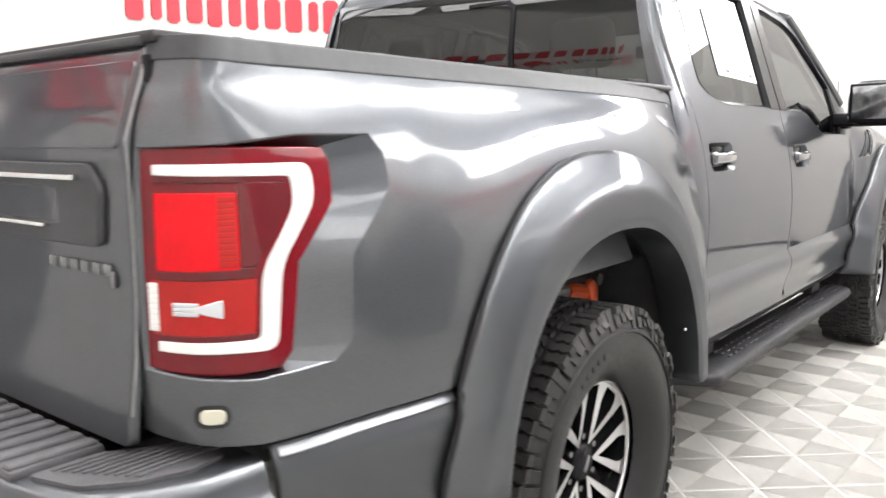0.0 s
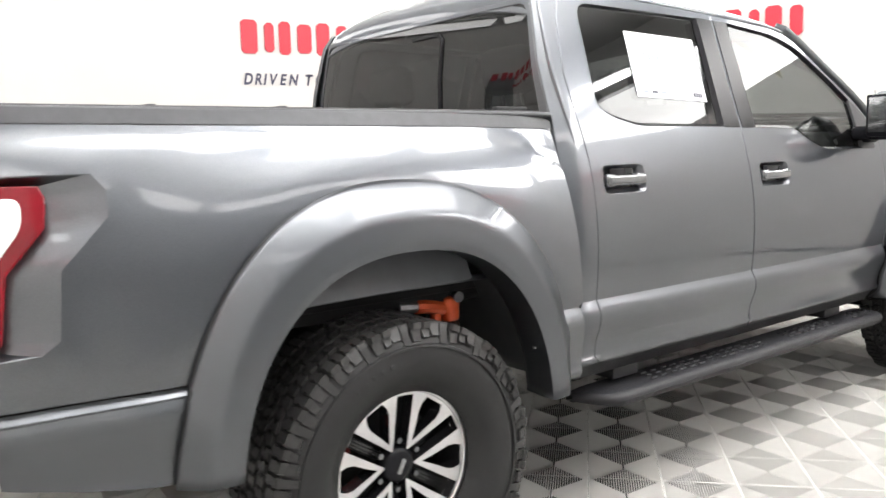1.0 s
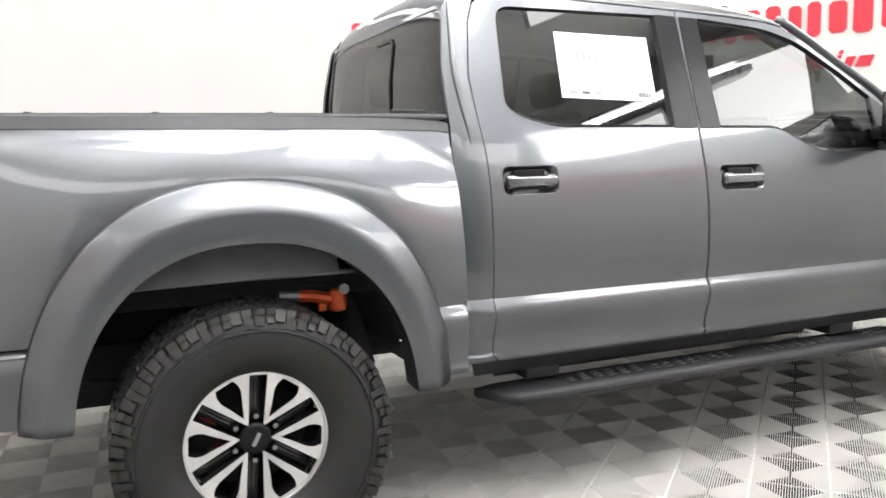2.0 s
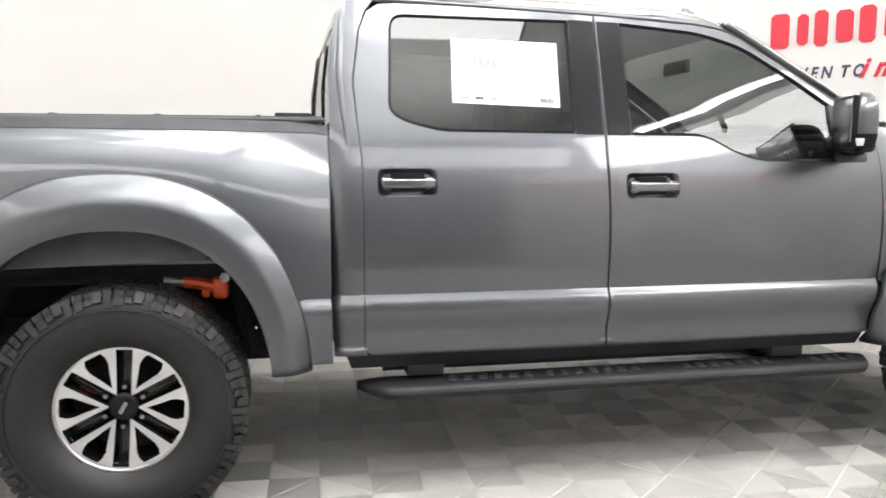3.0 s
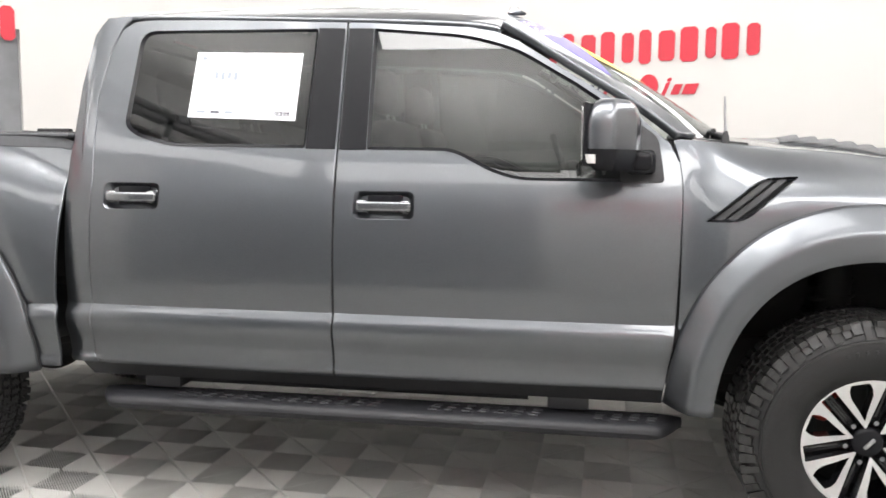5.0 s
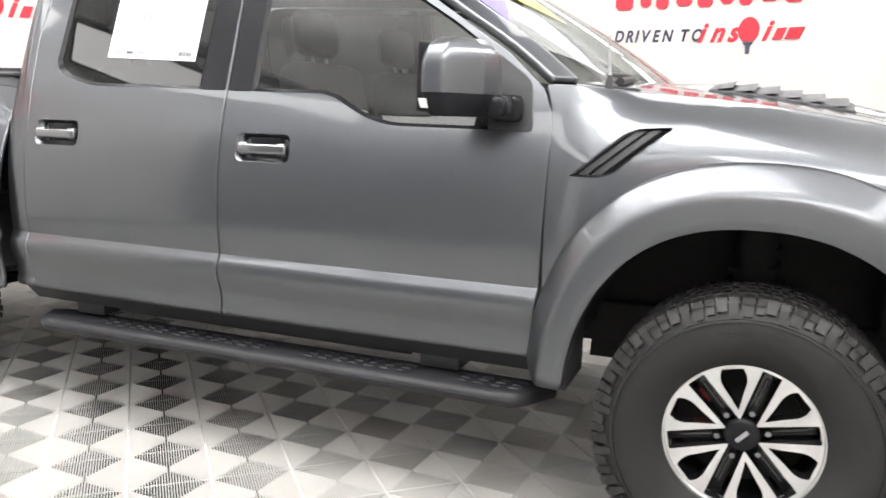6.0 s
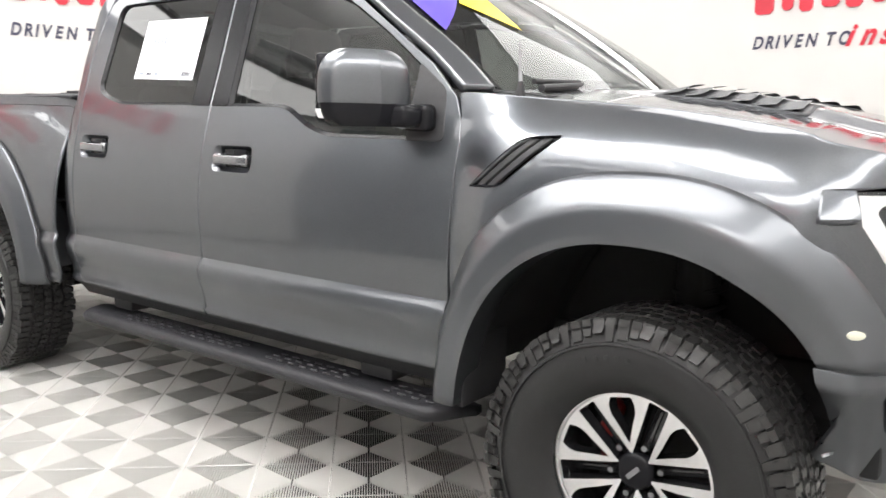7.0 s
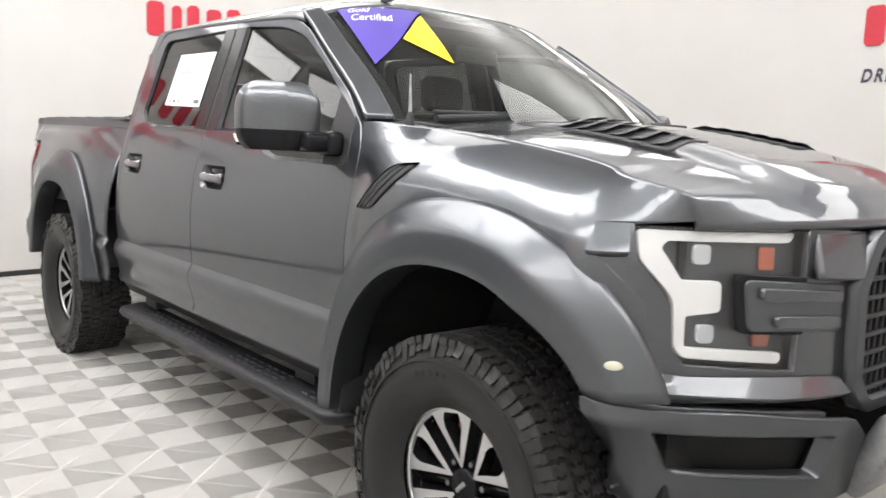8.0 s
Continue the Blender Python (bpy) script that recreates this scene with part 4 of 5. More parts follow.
for s in SIDES:
    bm = bmesh.new()
    top = [bm.verts.new((x, s * y, 0.7925)) for x, y in PADS]
    low = [bm.verts.new((x, s * y, 0.780)) for x, y in PADS]
    bm.faces.new(top)
    for i in range(len(PADS)):
        j = (i + 1) % len(PADS)
        bm.faces.new((top[i], top[j], low[j], low[i]))
    bmesh.ops.recalc_face_normals(bm, faces=bm.faces)
    part("corner_pad", bm, PAD, bump)
    for q in range(9):
        y = 0.752 + q * 0.0155
        x0, x1 = -1.215 + (y - 0.735) * 1.35, -1.315 + (y - 0.735) * 0.55
        box("corner_rib", ((x0 + x1) / 2, s * y, 0.7945), (max(0.03, x0 - x1 - 0.02), 0.007, 0.005), PAD, bump, 0.002, seg=1)
box("hitch_beam", (-1.16, 0, 0.64), (0.10, 1.5, 0.12), DARK, bump, 0.01)


# ---- wheel-arch flares ----
def flare(cx, bo, s, z_back, z_front, base_w, lip=1.085):
    AO, AI, BI = 0.66, 0.535, 0.632 if cx < 1 else 0.622
    rise = Curve1([(0, 0.0), (0.06, 0.15), (0.25, 0.52), (0.47, 0.88), (0.53, 0.945), (0.60, 0.968), (0.92, 1.0), (1.0, 0.98)])

    def f(a, b):
        t = min(1.0, b / 0.75)
        bb = bo + (BI - bo) * t
        phi0, phi1 = math.pi - arc_phi(z_back, bb), arc_phi(z_front, bb)
        phi = phi0 + (phi1 - phi0) * a
        x, z = arc(cx, AO + (AI - AO) * t, bb, phi)
        x0, z0 = arc(cx, AO, bo, phi)
        lipx = lip - 0.075 * smooth01((x0 - cx - 0.30) / 0.3) * (1 if cx > 1 else 0)
        y0 = base_w(x0, z0)
        y = y0 + (lipx - y0) * rise(t)
        if b > 0.75:
            q = (b - 0.75) / 0.25
            x, z = x + 0.004 * q * math.cos(phi), z + 0.004 * q
            y -= 0.015 + 0.10 * q
        return (x, s * y, z)
    seal = []
    for a in np.linspace(0, 1, 40):
        x, y, z = f(a, 0.0)
        seal.append((x, y + s * 0.001, z + 0.001))
    tube("flare_seal", seal, 0.0085, BLACK, truck, 6, label="thin black seal")
    return grid("wheel_arch_flare", f, 64, 24, FLARE, truck, flip=s < 0, angle=50, thick=0.012)


def rear_w(x, z):
    p = fn_bed(0.006)(max(x, -1.0), z)
    return p[1]


def front_w(x, z):
    if x < 4.0:
        return fn_fender(0.006)(x, z)[1]
    return float(np.interp(x, [4.0, 4.1, 4.2, 4.3], [fn_fender(0.006)(4.0, z)[1], 0.985, 0.955, 0.915]))


for s in SIDES:
    flare(XR, 0.808, s, 0.565, 0.545, rear_w)
    flare(XF, 0.785, s, 0.525, 0.826, front_w)

# ---- front fender, hood ----
f_out = [arc(XF, 0.655, 0.778, p) for p in np.linspace(arc_phi(0.955, 0.778), math.pi - arc_phi(0.80, 0.778), 40)]
top_edge = [(u, ZSEAM(u) - 0.002) for u in [*np.linspace(3.06, 4.28, 22), 4.30, 4.315, 4.325, 4.335, 4.345, 4.353]]
FENDER = [(3.073, 0.80), (3.073, 1.30), (3.062, 1.38), (3.042, 1.448)] + top_edge + [(4.19, 1.226), (4.118, 1.224), (4.108, 1.162), (4.235, 1.036), (4.246, 0.955)] + f_out[2:]
VENT = rounded([(3.140, 1.172), (3.262, 1.176), (3.442, 1.330), (3.318, 1.322)], [0.01, 0.04, 0.01, 0.04])
for s in SIDES:
    fen = panel("front_fender", FENDER, fn_fender(), PAINT, truck, [VENT], s=s, step=0.022)
    strip("vent_frame", VENT, poly_scale(VENT, 0.93, 0.88), fn_fender(0.004), fn_fender(-0.012), GLOSSBLACK, fen, s)
    panel("vent_back", VENT, fn_fender(-0.03), DARK, fen, s=s, step=0.05, rim=0.004)
    for q, (k0, k1) in enumerate(((0.18, 0.40), (0.58, 0.80))):
        lo0, lo1 = Vector((3.150, 1.178)).lerp(Vector((3.258, 1.180)), k0), Vector((3.150, 1.178)).lerp(Vector((3.258, 1.180)), k1)
        hi0, hi1 = Vector((3.320, 1.318)).lerp(Vector((3.428, 1.324)), k0), Vector((3.320, 1.318)).lerp(Vector((3.428, 1.324)), k1)
        panel("vent_slat", [tuple(lo0), tuple(lo1), tuple(hi1), tuple(hi0)], fn_fender(-0.008), BLACK, fen, s=s, step=0.03, rim=0.012)

HY = Curve1([(3.0, 0.868), (3.3, 0.838), (3.6, 0.812), (3.9, 0.806), (4.1, 0.820), (4.2, 0.826), (4.29, 0.822), (4.5, 0.81)])


F_EDGE = [fn_fender()(u, ZSEAM(u) - 0.002) for u in [*np.linspace(3.06, 4.30, 50), *np.linspace(4.306, 4.357, 10)]]


def hood_at(a, b):
    v = 2 * b - 1
    t = abs(v)
    k = a * 59
    i = min(int(k), 58)
    ex, ey, ez = (F_EDGE[i][q] + (F_EDGE[i + 1][q] - F_EDGE[i][q]) * (k - i) for q in range(3))
    mx = 3.255 + (4.425 - 3.255) * a
    x = mx + (ex - mx) * t * t + 0.004 * (t > 0.99)
    y = v * (ey - 0.005)
    crown = 0.036 * (1 - t ** 2.4) + 0.026 * smooth01((0.60 - t) / 0.18) * smooth01(a * 3) * (1 - smooth01((a - 0.75) / 0.25))
    z = ez + 0.001 + crown * (1 - 0.75 * smooth01((a - 0.80) / 0.20))
    z -= 0.022 * smooth01((a - 0.965) / 0.035)
    return (x, y, z)


grid("hood", hood_at, 56, 60, PAINT, truck, flip=True, angle=50, thick=0.015)
for s in SIDES:
    hv = new("hood_vent")
    hv.parent = truck

    def on_hood(a, b, lift, s=s):
        x, y, z = hood_at(0.24 + 0.36 * a, 0.5 + s * (0.165 + 0.125 * b))
        return (x, y, z + lift)
    grid("vent_panel", lambda a, b: on_hood(a, b, 0.003), 12, 6, RAIL, hv, flip=s > 0, thick=0.004)
    for q in range(6):
        a0 = 0.03 + q * 0.16
        grid("louver", lambda a, b: on_hood(a0 + 0.13 * a, 0.06 + 0.88 * b, 0.004 + 0.013 * a), 4, 4, RAIL, hv, flip=s > 0, angle=40)

# cowl, wipers, mast
box("cowl_panel", (3.20, 0, 1.445), (0.22, 1.60, 0.02), BLACK, truck, 0.006, m=pose(0, 0, 0, 0, 5, 0))
for y0, y1 in ((-0.74, -0.02), (0.05, 0.70)):
    wip = new("wiper")
    wip.parent = truck
    tube("wiper_arm", [(3.24, y0 + 0.0, 1.468), (3.235, (y0 + y1) / 2, 1.492), (3.20, y1 - 0.1, 1.508)], 0.013, BLACK, wip)
    tube("wiper_blade", [(3.20, y0 + 0.02, 1.490), (3.235, (y0 + y1) / 2, 1.500), (3.235, y1, 1.502)], 0.009, BLACK, wip)
mast = new("mast_aerial")
mast.parent = truck
tube("mast_base", [(3.222, -0.835, 1.44), (3.222, -0.835, 1.468), (3.222, -0.835, 1.485)], 0.02, BLACK, mast, taper=[0.016, 0.012, 0.006])
tube("mast_rod", [(3.222, -0.835, 1.48), (3.218, -0.834, 1.53), (3.214, -0.833, 1.605)], 0.006, STEEL, mast, taper=[0.0065, 0.005, 0.003])
bm = bmesh.new()
add_box(bm, (2.45, -0.38, 1.992), (0.08, 0.026, 0.036), None, 0.010, 3)
for v in bm.verts:
    if v.co.z > 1.995:
        v.co.x = 2.43 + (v.co.x - 2.43) * 0.45
        v.co.y = -0.38 + (v.co.y + 0.38) * 0.5
part("roof_aerial", bm, PAINT, truck)

# ---- front end ----
HL = [(4.204, 1.214), (4.46, 1.211), (4.722, 1.203), (4.705, 0.85), (4.50, 0.872), (4.351, 0.892), (4.316, 0.93), (4.303, 1.036), (4.215, 1.139)]
FASC = [(4.120, 1.222), (4.204, 1.220), (4.212, 1.139), (4.300, 1.036), (4.312, 0.925), (4.348, 0.888), (4.50, 0.868), (4.71, 0.846), (4.728, 1.208), (4.985, 1.196), (4.905, 1.06), (4.935, 0.85), (4.97, 0.755), (4.26, 0.805), (4.250, 0.95), (4.238, 1.032), (4.110, 1.160)]
SIG = [(4.216, 1.206), (4.690, 1.196), (4.672, 1.176), (4.290, 1.186), (4.272, 1.166), (4.335, 1.088), (4.452, 1.082), (4.455, 1.012), (4.352, 1.006), (4.354, 0.926), (4.672, 0.892), (4.668, 0.868), (4.355, 0.905), (4.328, 0.93), (4.318, 1.045), (4.226, 1.140)]
for s in SIDES:
    fas = panel("front_fascia", FASC, fn_fender(-0.004), PAINT, truck, s=s, step=0.025)
    panel("lamp_brow", [(4.117, 1.222), (4.192, 1.220), (4.192, 1.160), (4.110, 1.160)], lambda u, z: fn_fender(0.024 - 0.34 * (z - 1.16))(u, z), PAINT, fas, s=s, step=0.015, rim=0.03)
    hl = panel("headlamp", HL, fn_fender(-0.045), LAMPDARK, truck, s=s, step=0.03, rim=0.03, label="headlamp with a pale C-shaped light band")
    panel("light_signature", rounded(SIG, 0.012), fn_fender(-0.022), LIGHTPIPE, hl, s=s, step=0.025, rim=0.02, label="milky C-shaped light band")
    for poly in ([(4.374, 1.172), (4.421, 1.170), (4.421, 1.128), (4.376, 1.128)], [(4.402, 0.978), (4.447, 0.974), (4.447, 0.934), (4.404, 0.936)]):
        panel("projector", rounded(poly, 0.012), fn_fender(-0.03), PROJ, hl, s=s, step=0.02, rim=0.014, label="bright projector lens")
    panel("lamp_divider", [(4.335, 1.185), (4.352, 1.185), (4.352, 1.095), (4.335, 1.095)], fn_fender(-0.034), GLOSSBLACK, hl, s=s, step=0.03)
    for poly in ([(4.585, 1.162), (4.632, 1.160), (4.632, 1.108), (4.585, 1.110)], [(4.582, 0.958), (4.640, 0.953), (4.634, 0.912), (4.582, 0.917)]):
        panel("amber_reflector", poly, fn_fender(-0.034), AMBER, hl, s=s, step=0.02, rim=0.006, label="amber side reflector")
    g = panel("lamp_cover", HL, fn_fender(-0.006), LAMPCLEAR, hl, s=s, step=0.05, rim=0.004, label="clear cover")
    g.visible_shadow = False
    # facets above the cheek and below the lamp, and the dark frame round the arm's end
    panel("lamp_ledge", [(4.262, 0.878), (4.34, 0.866), (4.70, 0.836), (4.885, 0.818), (4.893, 0.782), (4.60, 0.802), (4.30, 0.836)], lambda u, z: fn_fender(0.004 + 0.9 * max(0.0, 0.868 - 0.083 * (u - 4.34) - z))(u, z), PAINT, fas, s=s, step=0.02, rim=0.02)
    panel("cheek", [(4.752, 1.197), (4.972, 1.190), (4.905, 1.085), (4.742, 1.095)], lambda u, z: fn_fender(0.002 + 0.35 * (1.197 - z))(u, z), PAINT, fas, s=s, step=0.02, rim=0.03)
    panel("arm_frame", rounded([(4.474, 1.104), (4.715, 1.086), (4.715, 0.945), (4.494, 0.962)], [0.025, 0, 0, 0.025]), fn_fender(0.002), GLOSSBLACK, truck, s=s, step=0.03, rim=0.03)
    # grille arm that clasps the lamp
    arm = panel("grille_arm", rounded([(4.500, 1.090), (4.86, 1.062), (4.86, 0.945), (4.520, 0.968)], [0.02, 0, 0, 0.02]), fn_fender(0.010), FLARE, truck, s=s, step=0.03, rim=0.05)
    panel("arm_bar", rounded([(4.545, 1.070), (4.84, 1.048), (4.84, 1.026), (4.545, 1.046)], 0.008), fn_fender(0.026), PAINT, arm, s=s, step=0.03, rim=0.02)
    panel("arm_bar", rounded([(4.60, 0.998), (4.84, 0.982), (4.84, 0.958), (4.60, 0.974)], 0.008), fn_fender(0.026), PAINT, arm, s=s, step=0.03, rim=0.02)
    # side marker on the flare
    bm = lathe([(0.0, -0.006), (0.021, -0.004), (0.021, 0.004), (0.0, 0.008)], 20)
    bmesh.ops.scale(bm, vec=(1, 1, 0.5), verts=bm.verts)
    bmesh.ops.transform(bm, matrix=pose(4.215, s * 1.005, 0.907, 0, 0, s * -38 + (180 if s < 0 else 0)), verts=bm.verts)
    part("marker_lamp", bm, MARKER, truck, "pale oval side marker")

# grille: a frame and a dark mesh
def fn_nose(off=0.0):
    return lambda u, z: ((PLAN_F.raw(5.17 - abs(u)).x + off), -u, z)


GR_O = rounded([(-0.16, 0.70), (0.16, 0.70), (0.235, 0.775), (0.265, 1.05), (0.18, 1.20), (-0.18, 1.20), (-0.265, 1.05), (-0.235, 0.775)], 0.03)
grille = panel("grille", GR_O, fn_nose(0.03), FLARE, truck, [poly_scale(GR_O, 0.84, 0.88)], step=0.04, rim=0.05, label="grey grille frame with black mesh")
panel("grille_back", GR_O, fn_nose(-0.03), DARK, grille, step=0.08)
for q in range(9):
    box("mesh_bar", (PLAN_F.raw(5.17).x + 0.0, 0, 0.755 + q * 0.052), (0.014, 0.40, 0.012), BLACK, grille, 0.003, seg=1)
for q in range(11):
    box("mesh_bar", (PLAN_F.raw(5.17).x - 0.006, -0.20 + q * 0.04, 0.96), (0.012, 0.010, 0.46), BLACK, grille, 0.003, seg=1)

# front bumper
fb = new("front_bumper")
fb.parent = truck
PLAN_B = Plan([(4.14, 1.03), (4.22, 1.02), (4.27, 0.965), (4.31, 0.90), (4.36, 0.78), (4.42, 0.60), (4.47, 0.38), (4.49, 0.0)], 4.14)
LEAN = Curve1([(4.1, 0.85), (4.22, 0.80), (4.36, 0.40), (4.5, 0.25), (5.3, 0.20)])


def fn_bumper(off=0.0):
    def f(u, z):
        d = max(0.0, 0.79 - z)
        p = PLAN_B(u, off - LEAN(u) * d - 0.25 * max(0.0, z - (0.80 - 0.13 * (u - 4.14))))
        return (p.x, p.y, z)
    return f


B_OUT = [(4.14, 0.82), (4.26, 0.815), (4.60, 0.775), (5.03, 0.705), (5.10, 0.65), (5.12, 0.47), (4.70, 0.45), (4.40, 0.51), (4.28, 0.555), (4.19, 0.62)]
B_HOLE = rounded([(4.325, 0.755), (4.93, 0.682), (4.915, 0.560), (4.40, 0.638)], 0.02)
for s in SIDES:
    b = panel("bumper_face", B_OUT, fn_bumper(), FLARE, fb, [B_HOLE], s=s, step=0.03, rim=0.03)
    strip("intake_bevel", B_HOLE, poly_scale(B_HOLE, 0.90, 0.80), fn_bumper(0.003), fn_bumper(-0.035), FLARE, b, s)
    panel("intake_back", B_HOLE, fn_bumper(-0.06), DARK, b, s=s, step=0.08)
    panel("bumper_top", [(4.16, 0.832), (4.92, 0.735), (4.92, 0.705), (4.16, 0.805)], fn_bumper(-0.03), FLARE, fb, s=s, step=0.06, rim=0.06)
# dark boxes added to stand for the shade between tyre and bumper
for s in SIDES:
    box("splash_shield", (4.24, s * 0.64, 0.66), (0.06, 0.42, 0.28), DARK, fb, 0.01)
box("skid_plate", (4.46, 0, 0.58), (0.08, 0.36, 0.26), STEEL, fb, 0.02, m=pose(0, 0, 0, 0, 25, 0))
box("radiator_block", (4.16, 0, 0.95), (0.16, 1.3, 0.50), DARK, truck, 0.01)


# ---- wheels ----
def cdt_plate(outline, holes, y0, y1, bevel=0.004):
    """A flat plate in the xz plane with holes, from y0 (outer face) to y1."""
    loops = [outline] + holes
    pts, edges = [], []
    for lp in loops:
        k0 = len(pts)
        pts += lp
        edges += [(k0 + i, k0 + (i + 1) % len(lp)) for i in range(len(lp))]
    V, E_, F, ov, oe, of = delaunay_2d_cdt([Vector(p) for p in pts], edges, [], 0, 1e-7)
    bm = bmesh.new()
    top = [bm.verts.new((v.x, y0, v.y)) for v in V]
    for f in F:
        c = sum((V[i] for i in f), Vector((0, 0))) / 3
        if inside(c, loops[0]) and not any(inside(c, h) for h in loops[1:]):
            bm.faces.new([top[i] for i in f])
    side = []
    for q, lp in enumerate(loops):
        m = len(lp)
        a = [bm.verts.new((p[0], y0, p[1])) for p in lp]
        cx, cz = sum(p[0] for p in lp) / m, sum(p[1] for p in lp) / m
        b = [bm.verts.new((p[0] + (cx - p[0]) * 0.04 * (q > 0), y1, p[1] + (cz - p[1]) * 0.04 * (q > 0))) for p in lp]
        for i in range(m):
            side.append(bm.faces.new((a[i], a[(i + 1) % m], b[(i + 1) % m], b[i])))
    return bm, side


def circle(r, n=72, cx=0.0, cz=0.0):
    return [(cx + r * math.cos(2 * math.pi * i / n), cz + r * math.sin(2 * math.pi * i / n)) for i in range(n)]


def polar(r, a):
    return (r * math.cos(radians(a)), r * math.sin(radians(a)))


def build_wheel(parent, m):
    holes = []
    for k in range(6):
        a = 90 + 60 * k
        d, n_ = Vector(polar(1, a)), Vector(polar(1, a + 90))
        w0, w1 = 0.0240, 0.0285
        holes.append(rounded([tuple(d * 0.0445 - n_ * w0), tuple(d * 0.214 - n_ * w1), tuple(d * 0.214 + n_ * w1), tuple(d * 0.0445 + n_ * w0)], [0.003, 0.005, 0.005, 0.003], 3))
        t = a + 30
        holes.append(rounded([polar(0.078, t), polar(0.130, t - 8.6), polar(0.170, t - 12.2), polar(0.193, t - 11.2), polar(0.213, t - 8.2), polar(0.213, t + 8.2), polar(0.193, t + 11.2), polar(0.170, t + 12.2), polar(0.130, t + 8.6)], [0.004, 0.006, 0.006, 0.004, 0.004, 0.004, 0.004, 0.006, 0.006], 3))
    bm, side = cdt_plate(circle(0.226), holes, -0.012, 0.035)
    bmesh.ops.remove_doubles(bm, verts=bm.verts, dist=1e-5)
    wheel = part("wheel", bm, ALLOY, parent, "machined alloy wheel with black pockets", 30)
    me = wheel.data
    me.materials.append(RIMBLACK)
    for p in me.polygons:
        c = p.center
        if abs(p.normal.y) < 0.7 and (c.x ** 2 + c.z ** 2) ** 0.5 < 0.222:
            p.material_index = 1
    wheel.matrix_basis = m
    # dish towards the hub
    for v in me.vertices:
        r = (v.co.x ** 2 + v.co.z ** 2) ** 0.5
        v.co.y += 0.030 * max(0, 1 - r / 0.2) ** 1.2
    ob = part("rim_lip", lathe([(0.220, -0.010), (0.225, -0.017), (0.235, -0.019), (0.239, -0.010), (0.232, 0.012), (0.212, 0.02)], 72), ALLOY, wheel)
    ob = part("barrel", lathe([(0.222, 0.0), (0.214, 0.03), (0.205, 0.10), (0.20, 0.22), (0.222, 0.25), (0.232, 0.25)], 60), RIMBLACK, wheel)
    for k in range(6):
        a = 90 + 60 * k
        d = Vector(polar(1, a))
        r0 = Matrix.Rotation(-radians(a), 4, "Y")
        bm = bmesh.new()
        add_box(bm, (0.135, 0.050, 0), (0.15, 0.012, 0.036), None, 0.004, 2)
        add_box(bm, (0.135, 0.040, 0), (0.10, 0.014, 0.012), None, 0.004, 2)
        bmesh.ops.transform(bm, matrix=r0, verts=bm.verts)
        part("spoke_back", bm, RIMBLACK, wheel)
        bm = lathe([(0.0, -0.006), (0.009, -0.006), (0.0125, -0.001), (0.0135, 0.03)], 6)
        bmesh.ops.translate(bm, vec=(d.x * 0.073, 0.016, d.y * 0.073), verts=bm.verts)
        part("lug_nut", bm, HANDLE, wheel)
    part("hub_cap", lathe([(0.0, -0.002), (0.040, 0.000), (0.051, 0.007), (0.054, 0.014), (0.054, 0.045)], 36), GLOSSBLACK, wheel, "black centre cap")
    box("cap_badge", (0, -0.004, 0.0), (0.014, 0.006, 0.046), STEEL, wheel, 0.003, m=pose(0, 0, 0, 0, 25, 0))
    part("brake_disc", lathe([(0.0, 0.11), (0.10, 0.11), (0.172, 0.115), (0.172, 0.14), (0.0, 0.14)], 48), DARK, wheel)
    part("back_plate", lathe([(0.0, 0.16), (0.215, 0.16), (0.215, 0.17), (0.0, 0.17)], 48), DARK, wheel)
    bm = bmesh.new()
    add_box(bm, (-0.140, 0.115, 0.055), (0.05, 0.05, 0.11), None, 0.015, 3)
    part("caliper", bm, CALIPER, wheel, "red brake caliper")
    # tyre: carcass, then blocks
    prof = [(0.228, -0.030), (0.238, -0.040), (0.262, -0.062), (0.30, -0.083), (0.345, -0.088), (0.385, -0.078), (0.408, -0.062), (0.4245, -0.040), (0.4275, 0.0), (0.428, 0.07), (0.4275, 0.14), (0.4245, 0.185), (0.408, 0.205), (0.385, 0.222), (0.345, 0.232), (0.30, 0.226), (0.262, 0.205), (0.228, 0.17)]
    ty = part("tyre", lathe(prof, 96), RUBBER, wheel, "black all-terrain tyre", 50)
    bm = bmesh.new()
    N = 38

    def block(a, r0, r1, y0, y1, da, skew=0.0, inset=0.8):
        """A tread block between two radii, from y0 to y1, da degrees long."""
        vs = []
        for r, kk in ((r0, 1.0), (r1, inset)):
            for (yy, sg) in ((y0, -1), (y0, 1), (y1, 1), (y1, -1)):
                ym = (y0 + y1) / 2
                yk = ym + (yy - ym) * (kk if r == r1 else 1)
                ang = radians(a + sg * da / 2 * kk + skew * (yy - ym))
                vs.append(bm.verts.new((r * math.cos(ang), yk, r * math.sin(ang))))
        for q in range(4):
            bm.faces.new((vs[q], vs[(q + 1) % 4], vs[4 + (q + 1) % 4], vs[4 + q]))
        bm.faces.new(vs[4:8])

